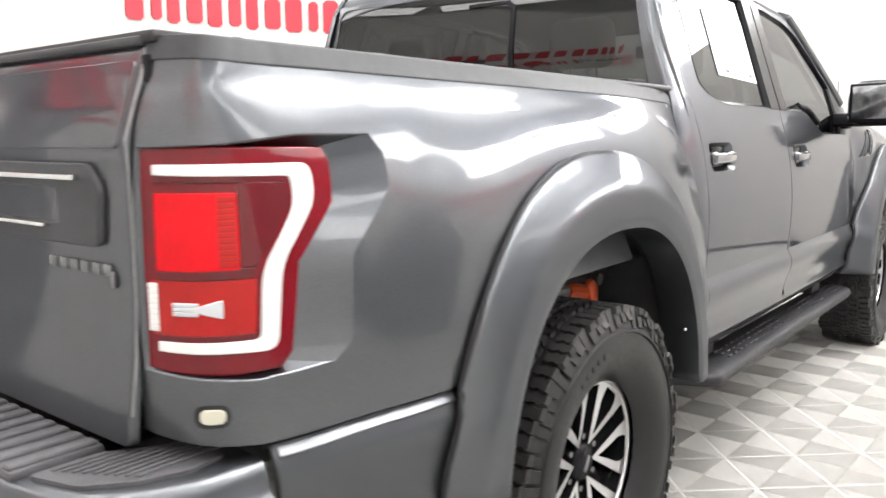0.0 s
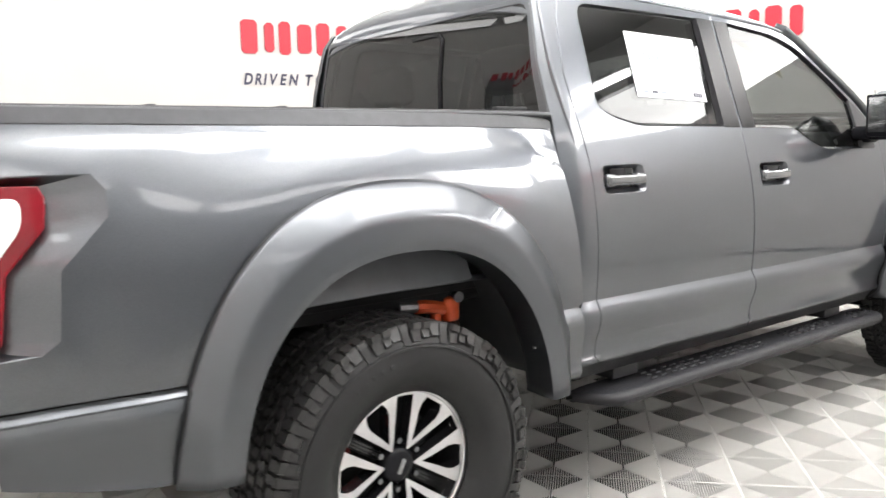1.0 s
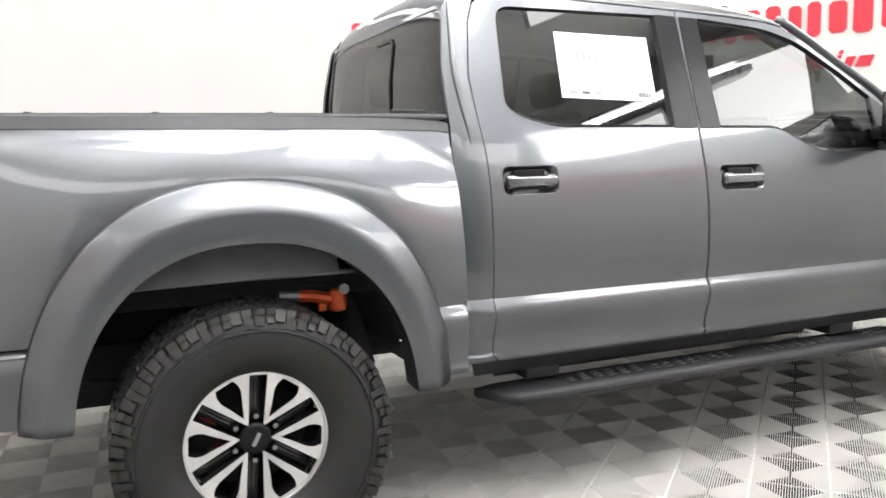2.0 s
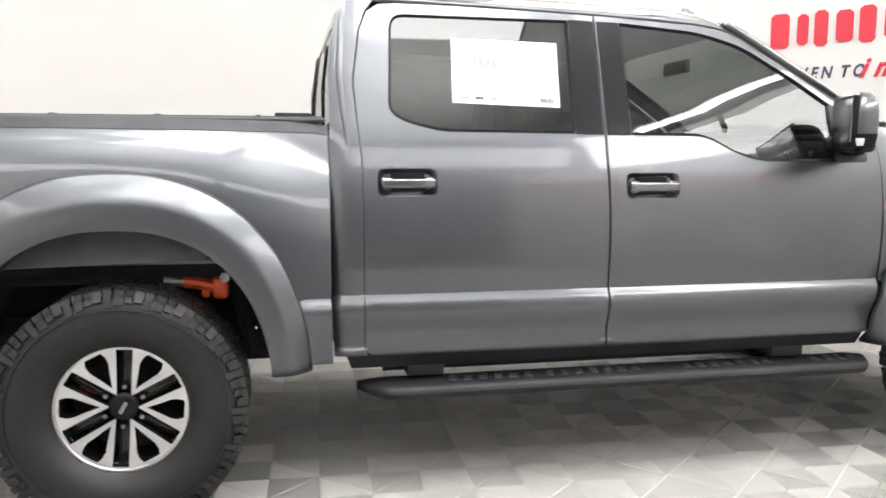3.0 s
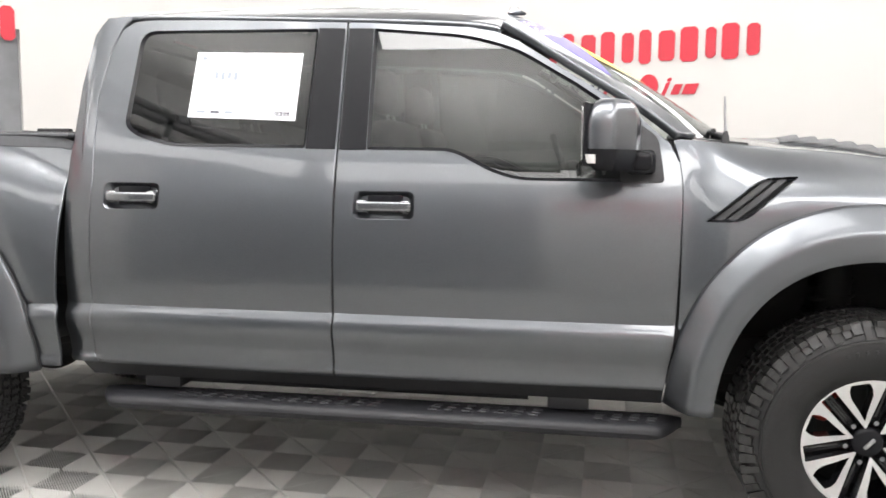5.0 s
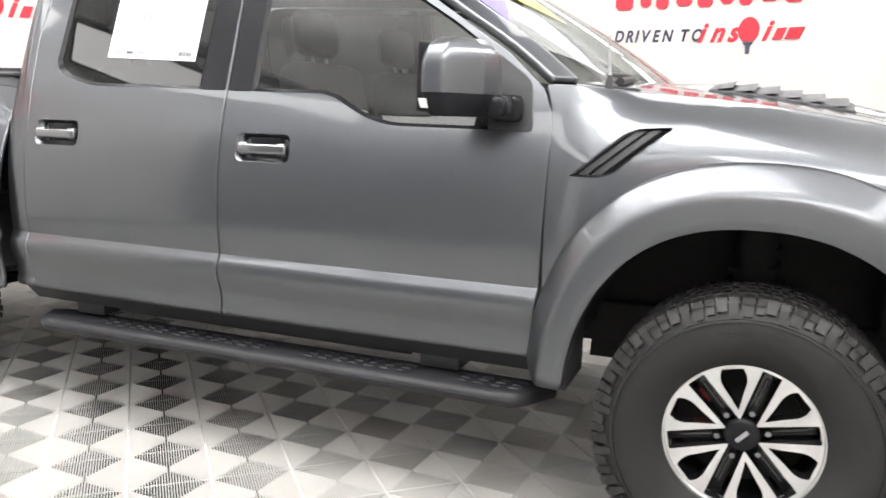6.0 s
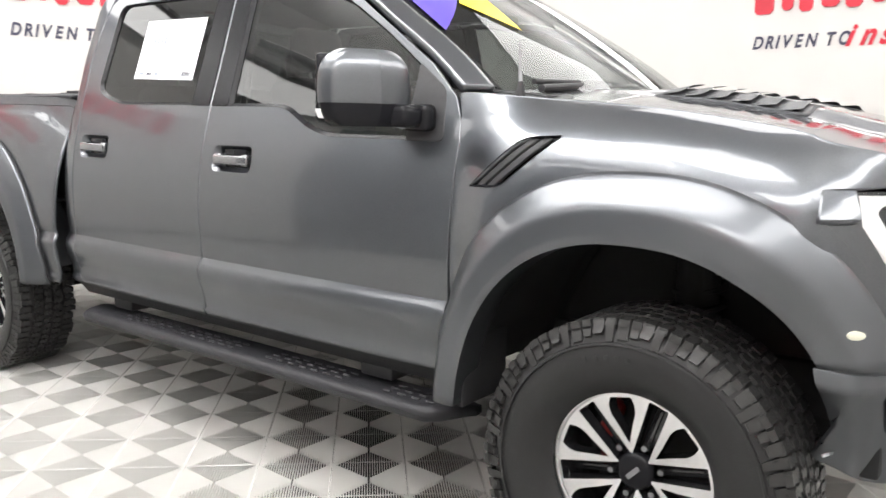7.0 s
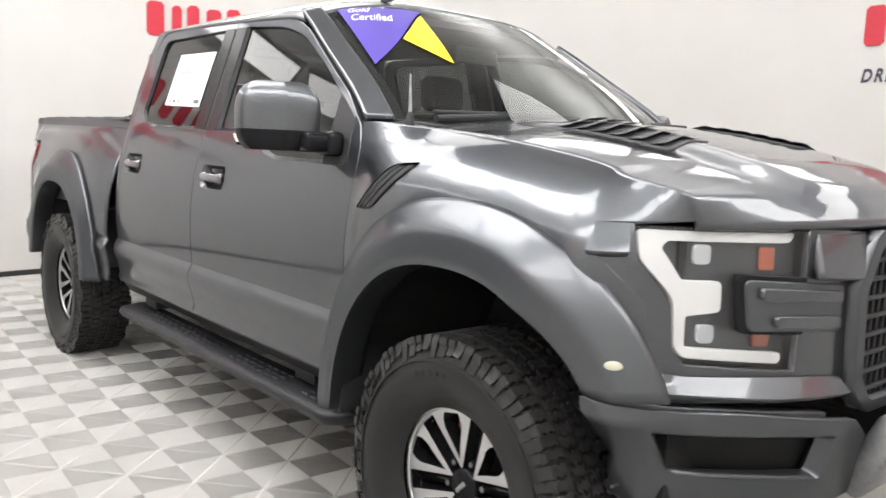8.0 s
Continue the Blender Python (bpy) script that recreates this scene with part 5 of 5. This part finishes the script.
    def zig(a0, a1, y0, y1, amp, r0=0.419, r1=0.437, ph=1.0):
        """A block with zigzag sides: angles a0 to a1, across from y0 to y1."""
        n = 4
        lines = []
        for r, ins in ((r0, 0.0), (r1, 0.16)):
            lo, hi = [], []
            for k in range(n + 1):
                y = y0 + (y1 - y0) * k / n
                d = amp * ph * (1 if k % 2 else -1)
                m_ = (a1 - a0) * ins * 0.5
                yy = (y0 + y1) / 2 + (y - (y0 + y1) / 2) * (1 - ins * 0.6)
                lo.append((a0 + d + m_, yy, r))
                hi.append((a1 + d - m_, yy, r))
            lines.append([bm.verts.new((q[2] * math.cos(radians(q[0])), q[1], q[2] * math.sin(radians(q[0])))) for q in lo + hi[::-1]])
        lo, up = lines
        k = len(lo)
        for q in range(k):
            bm.faces.new((lo[q], lo[(q + 1) % k], up[(q + 1) % k], up[q]))
        for q in range(n):
            bm.faces.new((up[q], up[q + 1], up[k - 2 - q], up[k - 1 - q]))

    rnd = random.Random(5)
    st = 360 / N
    for i in range(N):
        a = st * i + rnd.uniform(-0.5, 0.5)
        odd = i % 2
        for sg in (0, 1):
            y_out, y_in = ((-0.078 if odd else -0.068), -0.012) if sg == 0 else ((0.222 if odd else 0.212), 0.156)
            zig(a, a + st * 0.38, y_out, y_in, 0.35)
            zig(a + st * 0.45, a + st * 0.90, y_out, y_in - 0.006, 0.35)
        zig(a + st * 0.30, a + st * 0.66, -0.004, 0.040, 0.7, ph=-1)
        zig(a + st * 0.72, a + st * 1.12, 0.000, 0.046, 0.7, ph=-1)
        zig(a, a + st * 0.36, 0.052, 0.094, 0.7)
        zig(a + st * 0.44, a + st * 0.84, 0.050, 0.092, 0.7)
        zig(a + st * 0.35, a + st * 0.74, 0.100, 0.146, 0.7, ph=-1)
        zig(a + st * 0.82, a + st * 1.18, 0.098, 0.144, 0.7, ph=-1)
        # lugs that reach down the shoulder, long and short by turns, with a stepped foot
        for yy0, yy1, sgn in ((-0.070, -0.0885, 1),):
            for w0, w1, foot in (((0.02, 0.38, 0.395) if odd else (0.04, 0.40, 0.378)), ((0.45, 0.92, 0.385) if odd else (0.47, 0.92, 0.400))):
                vs = []
                for r, yy, k in ((0.4365, -0.062, 0.92), (0.429, -0.068, 1.0), (0.412, -0.0735, 0.98), (foot, -0.0835, 0.86), (foot - 0.006, -0.076, 0.86)):
                    c_, h_ = (w0 + w1) / 2, (w1 - w0) / 2 * k
                    for e in (-1, 1):
                        an = radians(a + st * (c_ + e * h_))
                        vs.append(bm.verts.new((r * math.cos(an), yy, r * math.sin(an))))
                for q in range(4):
                    bm.faces.new((vs[2 * q], vs[2 * q + 1], vs[2 * q + 3], vs[2 * q + 2]))
                bm.faces.new([vs[0], vs[2], vs[4], vs[6], vs[8]])
                bm.faces.new([vs[9], vs[7], vs[5], vs[3], vs[1]])
    part("tread", bm, TREAD, ty, "chunky tread blocks", 25)
    # raised ring and plain bars on the side wall
    part("sidewall_ring", lathe([(0.366, -0.084), (0.368, -0.0885), (0.374, -0.0865), (0.376, -0.080)], 96), RUBBER, ty)
    for k, n_ in ((52, 5), (232, 5)):
        for q in range(n_):
            a = radians(k + q * 5.2)
            bm = bmesh.new()
            add_box(bm, (0.335, -0.0885, 0), (0.014, 0.003, 0.010), None, 0.001, 1)
            bmesh.ops.transform(bm, matrix=Matrix.Rotation(a, 4, "Y"), verts=bm.verts)
            part("sidewall_bar", bm, RUBBER, ty)
    return wheel


HUB_Z = 0.432
wheel_a = build_wheel(truck, pose(XR, -0.985, HUB_Z) @ Matrix.Rotation(radians(4), 4, "Y"))
for x, s, turn in ((3.708, -1, 18), (0.0, 1, 12), (3.708, 1, 40)):
    made = {}
    for o in (wheel_a, *wheel_a.children_recursive):
        made[o] = o.copy()
        scene.collection.objects.link(made[o])
        if o is not wheel_a:
            made[o].parent = made[o.parent]
    made[wheel_a].matrix_basis = pose(x, s * 0.985, HUB_Z, 0, 0, 0 if s < 0 else 180) @ Matrix.Rotation(radians(turn), 4, "Y")

# ---- wheel wells, chassis, suspension ----
for s in SIDES:
    for cx in (XR, XF):
        def liner(a, b, cx=cx, s=s):
            phi = math.pi * (0.055 + 0.89 * a)
            x, z = arc(cx, 0.56, 0.655 if cx < 1 else 0.64, phi)
            y = 1.04 - 0.60 * b - (0.20 * (1 - b) * smooth01((x - cx - 0.25) / 0.2) if cx > 1 else 0.0)
            if b > 0.92:
                x = cx + (x - cx) * 0.97
            return (x, s * y, z + 0.012 * math.sin(9 * phi) * (b > 0.1))
        grid("wheel_liner", liner, 40, 12, WELL if cx < 1 else DARK, truck, flip=s > 0, angle=60, thick=0.008)
        verts = [(cx + 0.56 * math.cos(p), s * 0.44, 0.45 + 0.655 * math.sin(p)) for p in np.linspace(0, math.pi, 24)]
        verts = [(cx, s * 0.44, 0.45)] + verts
        mesh_ob("inner_wheel_wall", verts, [(0, i, i + 1) for i in range(1, 24)], DARK, truck, False)
    for x, z in ((3.186, 0.715), (3.196, 0.700), (0.47, 0.72)):
        bm = lathe([(0.0, -0.006), (0.004, -0.005), (0.006, -0.001), (0.006, 0.004)], 12)
        bmesh.ops.transform(bm, matrix=pose(x, s * 1.062, z, 0, 0, 0 if s < 0 else 180), verts=bm.verts)
        part("arch_clip", bm, CHROME, truck)
    # splash panel ahead of the step
    box("splash_panel", (3.175, s * 0.93, 0.66), (0.02, 0.24, 0.30), BLACK, truck, 0.006)
    box("frame_rail", (1.55, s * 0.43, 0.60), (5.3, 0.09, 0.16), DARK, truck, 0.012)
    # rear inner bed edge seen over the tyre
    box("bed_underside", (-0.05, s * 0.84, 0.945), (1.25, 0.20, 0.018), FLARE, truck, 0.004)
    skirt = [arc(XR, 0.555, 0.655, p) for p in np.linspace(arc_phi(1.0, 0.655), math.pi - arc_phi(0.965, 0.655), 24)]
    panel("bed_inner_skirt", [(-0.50, 0.938), (0.30, 0.952)] + [p for p in skirt if p[0] < 0.30], lambda u, z: (u, 0.965 - 0.35 * (z - 0.95), z), SKIRT, truck, s=s, step=0.05, rim=0.01, label="inner bed side over the tyre")
    # reservoir damper
    dam = new("damper")
    dam.parent = truck
    dam.matrix_basis = pose(0.08, 0, -0.045)
    tube("damper_tube", [(0.38, s * 0.72, 0.60), (0.30, s * 0.70, 0.90)], 0.035, DARK, dam)
    tube("reservoir", [(0.12, s * 0.80, 0.896), (0.165, s * 0.80, 0.892), (0.23, s * 0.80, 0.876)], 0.024, ORANGE, dam, label="orange reservoir")
    tube("reservoir_cap", [(0.05, s * 0.80, 0.902), (0.12, s * 0.80, 0.896)], 0.020, STEEL, dam)
    bm = bmesh.new()
    add_box(bm, (0.255, s * 0.80, 0.872), (0.06, 0.06, 0.085), pose(0, 0, 0, 0, 0, 0), 0.018, 3)
    add_box(bm, (0.20, s * 0.80, 0.850), (0.03, 0.03, 0.03), None, 0.008, 2)
    part("damper_head", bm, ORANGE, dam, "orange damper head")
    bm = lathe([(0.0, -0.035), (0.018, -0.035), (0.018, 0.035), (0.0, 0.035)], 16)
    bmesh.ops.translate(bm, vec=(0.272, s * 0.80, 0.912), verts=bm.verts)
    part("damper_bolt", bm, STEEL, dam)
    # rear leaf springs and front arms
    for q in range(3):
        tube("leaf_spring", [(-0.75 + 0.1 * q, s * 0.56, 0.62 - 0.02 * q), (0.0, s * 0.56, 0.50 - 0.012 * q), (0.70 - 0.1 * q, s * 0.56, 0.60 - 0.02 * q)], 0.016, DARK, truck, 6)
    tube("front_spring", [(3.70, s * 0.56, 0.62), (3.70, s * 0.54, 1.0)], 0.065, DARK, truck, 14)
    for q in range(6):
        pts = [(3.70 + 0.075 * math.cos(a), s * (0.555 - 0.01 * q) + 0.075 * math.sin(a), 0.66 + 0.055 * q + 0.055 * a / (2 * math.pi)) for a in np.linspace(0, 2 * math.pi, 13)]
        tube("spring_coil", pts, 0.011, DARK, truck, 6)
    tube("upper_arm", [(3.62, s * 0.48, 0.80), (3.70, s * 0.80, 0.72)], 0.022, DARK, truck, 8)
    tube("lower_arm", [(3.60, s * 0.40, 0.40), (3.71, s * 0.85, 0.36)], 0.035, DARK, truck, 8)
tube("rear_axle", [(0, -0.82, HUB_Z), (0, 0.82, HUB_Z)], 0.055, DARK, truck, 16)
bm = bmesh.new()
bmesh.ops.create_uvsphere(bm, u_segments=20, v_segments=12, radius=0.17)
bmesh.ops.translate(bm, vec=(0.02, 0.0, HUB_Z), verts=bm.verts)
part("differential", bm, DARK, truck)
tube("drive_shaft", [(0.15, 0, HUB_Z + 0.02), (2.3, 0, 0.52)], 0.045, DARK, truck, 14)
box("cab_floor", (1.93, 0, 0.60), (2.28, 1.72, 0.06), DARK, truck, 0.01)
box("engine_block", (3.62, 0, 0.92), (0.9, 0.82, 0.62), DARK, truck, 0.03)
box("firewall", (3.08, 0, 1.02), (0.05, 1.66, 0.80), DARK, truck, 0.01)
box("spare_tray", (-0.65, 0, 0.62), (0.7, 0.7, 0.18), DARK, truck, 0.05)
tube("exhaust", [(2.4, 0.3, 0.50), (0.9, 0.32, 0.52), (0.45, 0.36, 0.70), (-0.3, 0.38, 0.72), (-0.9, 0.62, 0.58), (-1.12, 0.66, 0.56)], 0.04, STEEL, truck, 12)

# ---- running boards ----
for s in SIDES:
    rb = new("running_board")
    rb.parent = truck
    rb["label"] = "black running board with raised grip slots"

    def board(a, b, s=s):
        # a along, b round the section
        x = 0.845 + 2.265 * a
        end = min(1.0, min(a, 1 - a) / 0.055)
        e = math.sin(end * math.pi / 2)
        yi, yo = 0.835, 0.865 + 0.145 * e
        sec = [(yi, 0.452), (yi + (yo - yi) * 0.6, 0.456), (yo - 0.012, 0.452), (yo, 0.442), (yo + 0.004, 0.428), (yo - 0.008, 0.405), (yi + 0.03, 0.398), (yi, 0.405), (yi, 0.452)]
        k = b * (len(sec) - 1)
        i = min(int(k), len(sec) - 2)
        f = k - i
        y, z = sec[i][0] + (sec[i + 1][0] - sec[i][0]) * f, sec[i][1] + (sec[i + 1][1] - sec[i][1]) * f
        z = 0.43 + (z - 0.43) * (0.55 + 0.45 * e)
        return (x, s * y, z)
    grid("board", board, 90, 16, STEP, rb, flip=s < 0, angle=38)
    for grp, n in ((1.22, 6), (1.62, 7), (2.22, 7), (2.82, 4)):
        for q in range(n):
            for r in range(3):
                box("grip_bar", (grp + q * 0.062 - r * 0.008, s * (0.89 + r * 0.033), 0.457), (0.034, 0.011, 0.008), STEP, rb, 0.003, seg=1)
    for x in (1.11, 2.70):
        box("bracket", (x, s * 0.80, 0.50), (0.15, 0.20, 0.07), BLACK, rb, 0.01)
    tube("support_bar", [(0.95, s * 0.80, 0.485), (2.55, s * 0.80, 0.485)], 0.018, STEP, rb, 10)

# ---- mirrors ----
for s in SIDES:
    mir = new("door_mirror")
    mir.parent = truck

    def shell(zlo, zhi, name, material, cx=2.826, cy=1.095, cz=1.452, hx=0.070, hy=0.126, hz=0.128, label="", lift=0.0):
        def f(a, b):
            z = zlo + (zhi - zlo) * b
            zz = max(-1, min(1, (z - cz) / hz))
            k = (1 - abs(zz) ** 3.0) ** (1 / 3.0)
            ph = 2 * math.pi * a
            c, q = math.cos(ph), math.sin(ph)
            ex = 2 / 3.6
            x = cx + (hx + lift) * k * math.copysign(abs(c) ** ex, c)
            y = cy + (hy + lift) * k * math.copysign(abs(q) ** ex, q)
            if c > 0:
                x -= 0.035 * max(0, (y - cy) / hy) * abs(c)      # rounded outer front corner
            x += 0.32 * (cy - y)                                  # turned inwards
            return (x, s * y, z)
        return grid(name, f, 56, 18, material, mir, label, flip=s > 0, angle=60)
    shell(1.412, 1.5729, "mirror_cap", PAINT, label="grey painted cap")
    shell(1.3431, 1.411, "mirror_base", GLOSSBLACK, label="black lower shell")
    shell(1.366, 1.394, "mirror_lamp_strip", LIGHTPIPE, hy=0.1255, hx=0.036, cx=2.79, cy=1.096, label="clear indicator lens")
    box("mirror_bezel", (2.763, s * 1.095, 1.458), (0.024, 0.226, 0.205), GLOSSBLACK, mir, 0.010, m=pose(0, 0, 0, 0, 0, s * 18))
    box("mirror_glass", (2.7495, s * 1.095, 1.462), (0.006, 0.196, 0.168), CHROME, mir, 0.002, m=pose(0, 0, 0, 0, 0, s * 18))
    bm = bmesh.new()
    add_box(bm, (2.885, s * 0.975, 1.376), (0.14, 0.16, 0.070), None, 0.022, 3)
    add_box(bm, (2.925, s * 0.945, 1.372), (0.10, 0.06, 0.085), None, 0.02, 3)
    part("mirror_arm", bm, GLOSSBLACK, mir, "black mirror arm")

# ---- cabin ----
cabin = new("cabin_interior")
cabin.parent = truck


def seat(x, y, w, back_h, name="seat"):
    st = new(name)
    st.parent = truck
    bm = bmesh.new()
    add_box(bm, (x, y, 0.92), (0.52, w, 0.16), None, 0.05, 3)
    part("cushion", bm, SEAT, st)
    bm = bmesh.new()
    add_box(bm, (x - 0.30, y, 1.22), (0.15, w, back_h), pose(0, 0, 0, 0, -14, 0), 0.06, 4)
    part("backrest", bm, SEAT, st)
    heads = [y] if w < 0.8 else [y - 0.42, y + 0.42]
    for hy in heads:
        bm = bmesh.new()
        add_box(bm, (x - 0.395, hy, 1.655), (0.11, 0.265, 0.19), pose(0, 0, 0, 0, -8, 0), 0.05, 4)
        part("headrest", bm, SEAT, st)
        for d in (-0.055, 0.055):
            tube("headrest_post", [(x - 0.36, hy + d, 1.48), (x - 0.39, hy + d, 1.60)], 0.007, STEEL, st, 8)
    return st


seat(2.30, -0.40, 0.52, 0.64)
seat(2.30, 0.40, 0.52, 0.64)
seat(1.36, 0.0, 1.36, 0.60, "rear_bench")
bm = bmesh.new()
add_box(bm, (2.93, 0, 1.24), (0.36, 1.62, 0.30), None, 0.07, 4)
add_box(bm, (3.10, 0, 1.40), (0.30, 1.56, 0.05), None, 0.02, 3)
part("dashboard", bm, SEAT, cabin)
bm = bmesh.new()
add_box(bm, (2.45, 0, 0.98), (0.7, 0.26, 0.22), None, 0.04, 3)
part("centre_console", bm, SEAT, cabin)
pts = [(2.66 - 0.06 * math.sin(a), 0.40 + 0.185 * math.cos(a), 1.33 + 0.175 * math.sin(a)) for a in np.linspace(0, 2 * math.pi, 29)]
tube("steering_wheel", pts, 0.016, SEAT, cabin, 8)
box("steering_boss", (2.70, 0.40, 1.32), (0.08, 0.17, 0.13), SEAT, cabin, 0.03)
box("rear_view_mirror", (2.60, 0.0, 1.78), (0.03, 0.25, 0.07), BLACK, cabin, 0.012)
for s in SIDES:
    panel("inner_pillar", [(1.74, 0.7), (1.92, 0.7), (1.90, 1.86), (1.75, 1.86)], fn_cab(-0.05), SEAT, cabin, s=s, step=0.08, rim=0.03)
    panel("inner_door_trim", [(0.90, 0.66), (3.0, 0.66), (3.0, 1.27), (2.45, 1.27), (2.25, 1.37), (0.98, 1.37)], fn_cab(-0.06), SEAT, cabin, s=s, step=0.08, rim=0.02)
    tube("seat_belt", [(1.83, s * 0.70, 1.68), (1.84, s * 0.80, 1.1)], 0.018, SEAT, cabin, 6)
grid("headliner", lambda a, b: roof_at(a * T_WS * 0.98 + 0.05, (2 * b - 1) * 0.9, -0.05), 24, 24, SEAT, cabin)

# ---- price sheet inside the rear door glass ----
SHEET = [(1.222, 1.528), (1.656, 1.514), (1.664, 1.775), (1.232, 1.784)]
sheet = new("window_sticker")
tagged(sheet, "white printed price sheet inside the rear door window", "sticker")


def sheet_at(a, b, off):
    p = Vector(SHEET[0]) * (1 - a) * (1 - b) + Vector(SHEET[1]) * a * (1 - b) + Vector(SHEET[2]) * a * b + Vector(SHEET[3]) * (1 - a) * b
    return (p.x, -(cab_w(p.x, p.y) - 0.0085 + off), p.y)


def sheet_rect(name, a0, a1, b0, b1, off, material, thick=0.0):
    return grid(name, lambda a, b: sheet_at(a0 + (a1 - a0) * a, b0 + (b1 - b0) * b, off), 6, 4, material, sheet, flip=True)


sheet_rect("paper", 0, 1, 0, 1, 0.0, PAPER)
sheet_rect("print_bar", 0.04, 0.46, 0.955, 0.965, 0.001, INK)
sheet_rect("print_bar", 0.06, 0.10, 0.88, 0.93, 0.001, INK)
sheet_rect("print_bar", 0.13, 0.20, 0.90, 0.915, 0.001, INK)
for q in range(4):
    sheet_rect("print_bar", 0.20 + 0.06 * q, 0.235 + 0.06 * q, 0.60 - 0.02 * (q % 2), 0.70, 0.001, INK)
for q in range(9):
    sheet_rect("print_bar", 0.52, 0.52 + 0.16 + 0.07 * ((q * 7) % 4), 0.86 - q * 0.075, 0.868 - q * 0.075, 0.001, INK)
for q in range(6):
    sheet_rect("print_bar", 0.06, 0.14 + 0.05 * ((q * 5) % 4), 0.50 - q * 0.055, 0.508 - q * 0.055, 0.001, INK)
for q in range(12):
    sheet_rect("print_bar", 0.80 + q * 0.012, 0.805 + q * 0.012 + 0.003 * (q % 3), 0.06, 0.13, 0.001, INKDARK)
sheet_rect("print_bar", 0.472, 0.478, 0.08, 0.97, 0.001, INK)
sheet_rect("print_bar", 0.05, 0.46, 0.125, 0.135, 0.001, INK)
sheet_rect("print_bar", 0.05, 0.46, 0.045, 0.055, 0.001, INK)
for q in range(3):
    sheet_rect("print_bar", 0.08 + 0.13 * q, 0.16 + 0.13 * q, 0.07, 0.11, 0.001, INKDARK if q == 1 else INK)

# ---- windscreen decals ----
decal("decal", [(0.674, -0.836), (0.706, -0.3825), (0.8537, -0.859)], DECALBLUE, "blue corner decal")
decal("decal", [(0.7246, -0.4225), (0.7954, -0.659), (0.8603, -0.5325)], DECALYELLOW, "yellow triangular decal")
for word, dx, dy, size in (("Gold", 24, 21, 17), ("Certified", 33, 38, 17)):
    cu = bpy.data.curves.new("text", "FONT")
    cu.body, cu.size, cu.offset = word, size, 0.12
    tmp = new("text", cu)
    bpy.context.view_layer.update()
    me = bpy.data.meshes.new_from_object(tmp.evaluated_get(bpy.context.evaluated_depsgraph_get()))
    bpy.data.objects.remove(tmp)
    for v in me.vertices:
        x, y = dx + v.co.x, dy - v.co.y
        v.co = roof_at(0.665 + 0.000185 * x + 0.0018 * y, -0.836 + 0.00325 * x - 0.0025 * y, 0.006)
    me.materials.append(WHITEPRINT)
    ob = new("decal_words", me)
    ob.parent = ws

# ======================= floor tiles =======================
TILE_P, TILE_ROT, TILE_O = 0.206, -2.75, (0.112, -0.036)
T = TILE_P * math.sqrt(2)


def tile_mesh_data():
    """One tile: ribs that run in from its four edges to the diagonals, inside a thin border."""
    verts, faces = [], []
    h = T / 2 - 0.0005
    n, wid, dep = 30, 0.0012, 0.020

    def bar(x0, x1, y0, y1a, y1b, rot):
        c, s_ = (1, 0), (0, 1)
        P = [(x0, y0), (x1, y0), (x1, y1b), (x0, y1a)]
        Q = []
        for x, y in P:
            for _ in range(rot):
                x, y = -y, x
            Q.append((x, y))
        k = len(verts)
        verts.extend([(x, y, 0.0) for x, y in Q] + [(x, y, -dep) for x, y in Q])
        faces.append((k, k + 1, k + 2, k + 3))
        faces.append((k + 1, k + 5, k + 6, k + 2))
        faces.append((k, k + 3, k + 7, k + 4))

    for rot in range(4):
        bar(-h, h, -h, -h + 0.0035, -h + 0.0035, rot)
        for q in range(n):
            x = -T / 2 + (q + 0.5) * T / n
            if abs(x) < h - 0.006:
                bar(x - wid, x + wid, -h + 0.0035, -abs(x - wid) - 0.0004, -abs(x + wid) - 0.0004, rot)
    return verts, faces


TV, TF = tile_mesh_data()
ang0 = radians(45 + TILE_ROT)
e1 = Vector((math.cos(ang0), math.sin(ang0))) * T
e2 = Vector((math.sin(ang0), -math.cos(ang0))) * T
spots = []
for i in range(-40, 41):
    for j in range(-40, 41):
        c = Vector(TILE_O) + e1 * (i + 0.5) + e2 * (j + 0.5)
        if (c - Vector((CX, CY))).length < ROOM + 0.06:
            dx = max(0.0, -0.4 - c.x, c.x - 4.4)
            spots.append((math.hypot(dx, c.y + 1.45), c.x, c.y))
spots.sort()
tile_me = bpy.data.meshes.new("tile")
tile_me.from_pydata(TV, [], TF)
tile_me.materials.append(TILE)
for d, x, y in spots[:300]:
    ob = new("tile", tile_me)
    ob.matrix_basis = Matrix.Translation((x, y, 0)) @ Matrix.Rotation(ang0, 4, "Z")
    ob.parent = floor
tv = np.array(TV)
rot = np.array([[math.cos(ang0), -math.sin(ang0)], [math.sin(ang0), math.cos(ang0)]])
tv[:, :2] = tv[:, :2] @ rot.T
rest = spots[300:]
tf = np.array(TF)
allv = np.concatenate([tv + np.array([x, y, 0.0]) for d, x, y in rest])
allf = np.concatenate([tf + k * len(tv) for k in range(len(rest))])
me = bpy.data.meshes.new("outer_tiles")
me.from_pydata(allv.tolist(), [], allf.tolist())
me.materials.append(TILE)
ob = tagged(new("outer_tiles", me), "ribbed off-white plastic floor tiles", kind="stuff")
ob.parent = floor
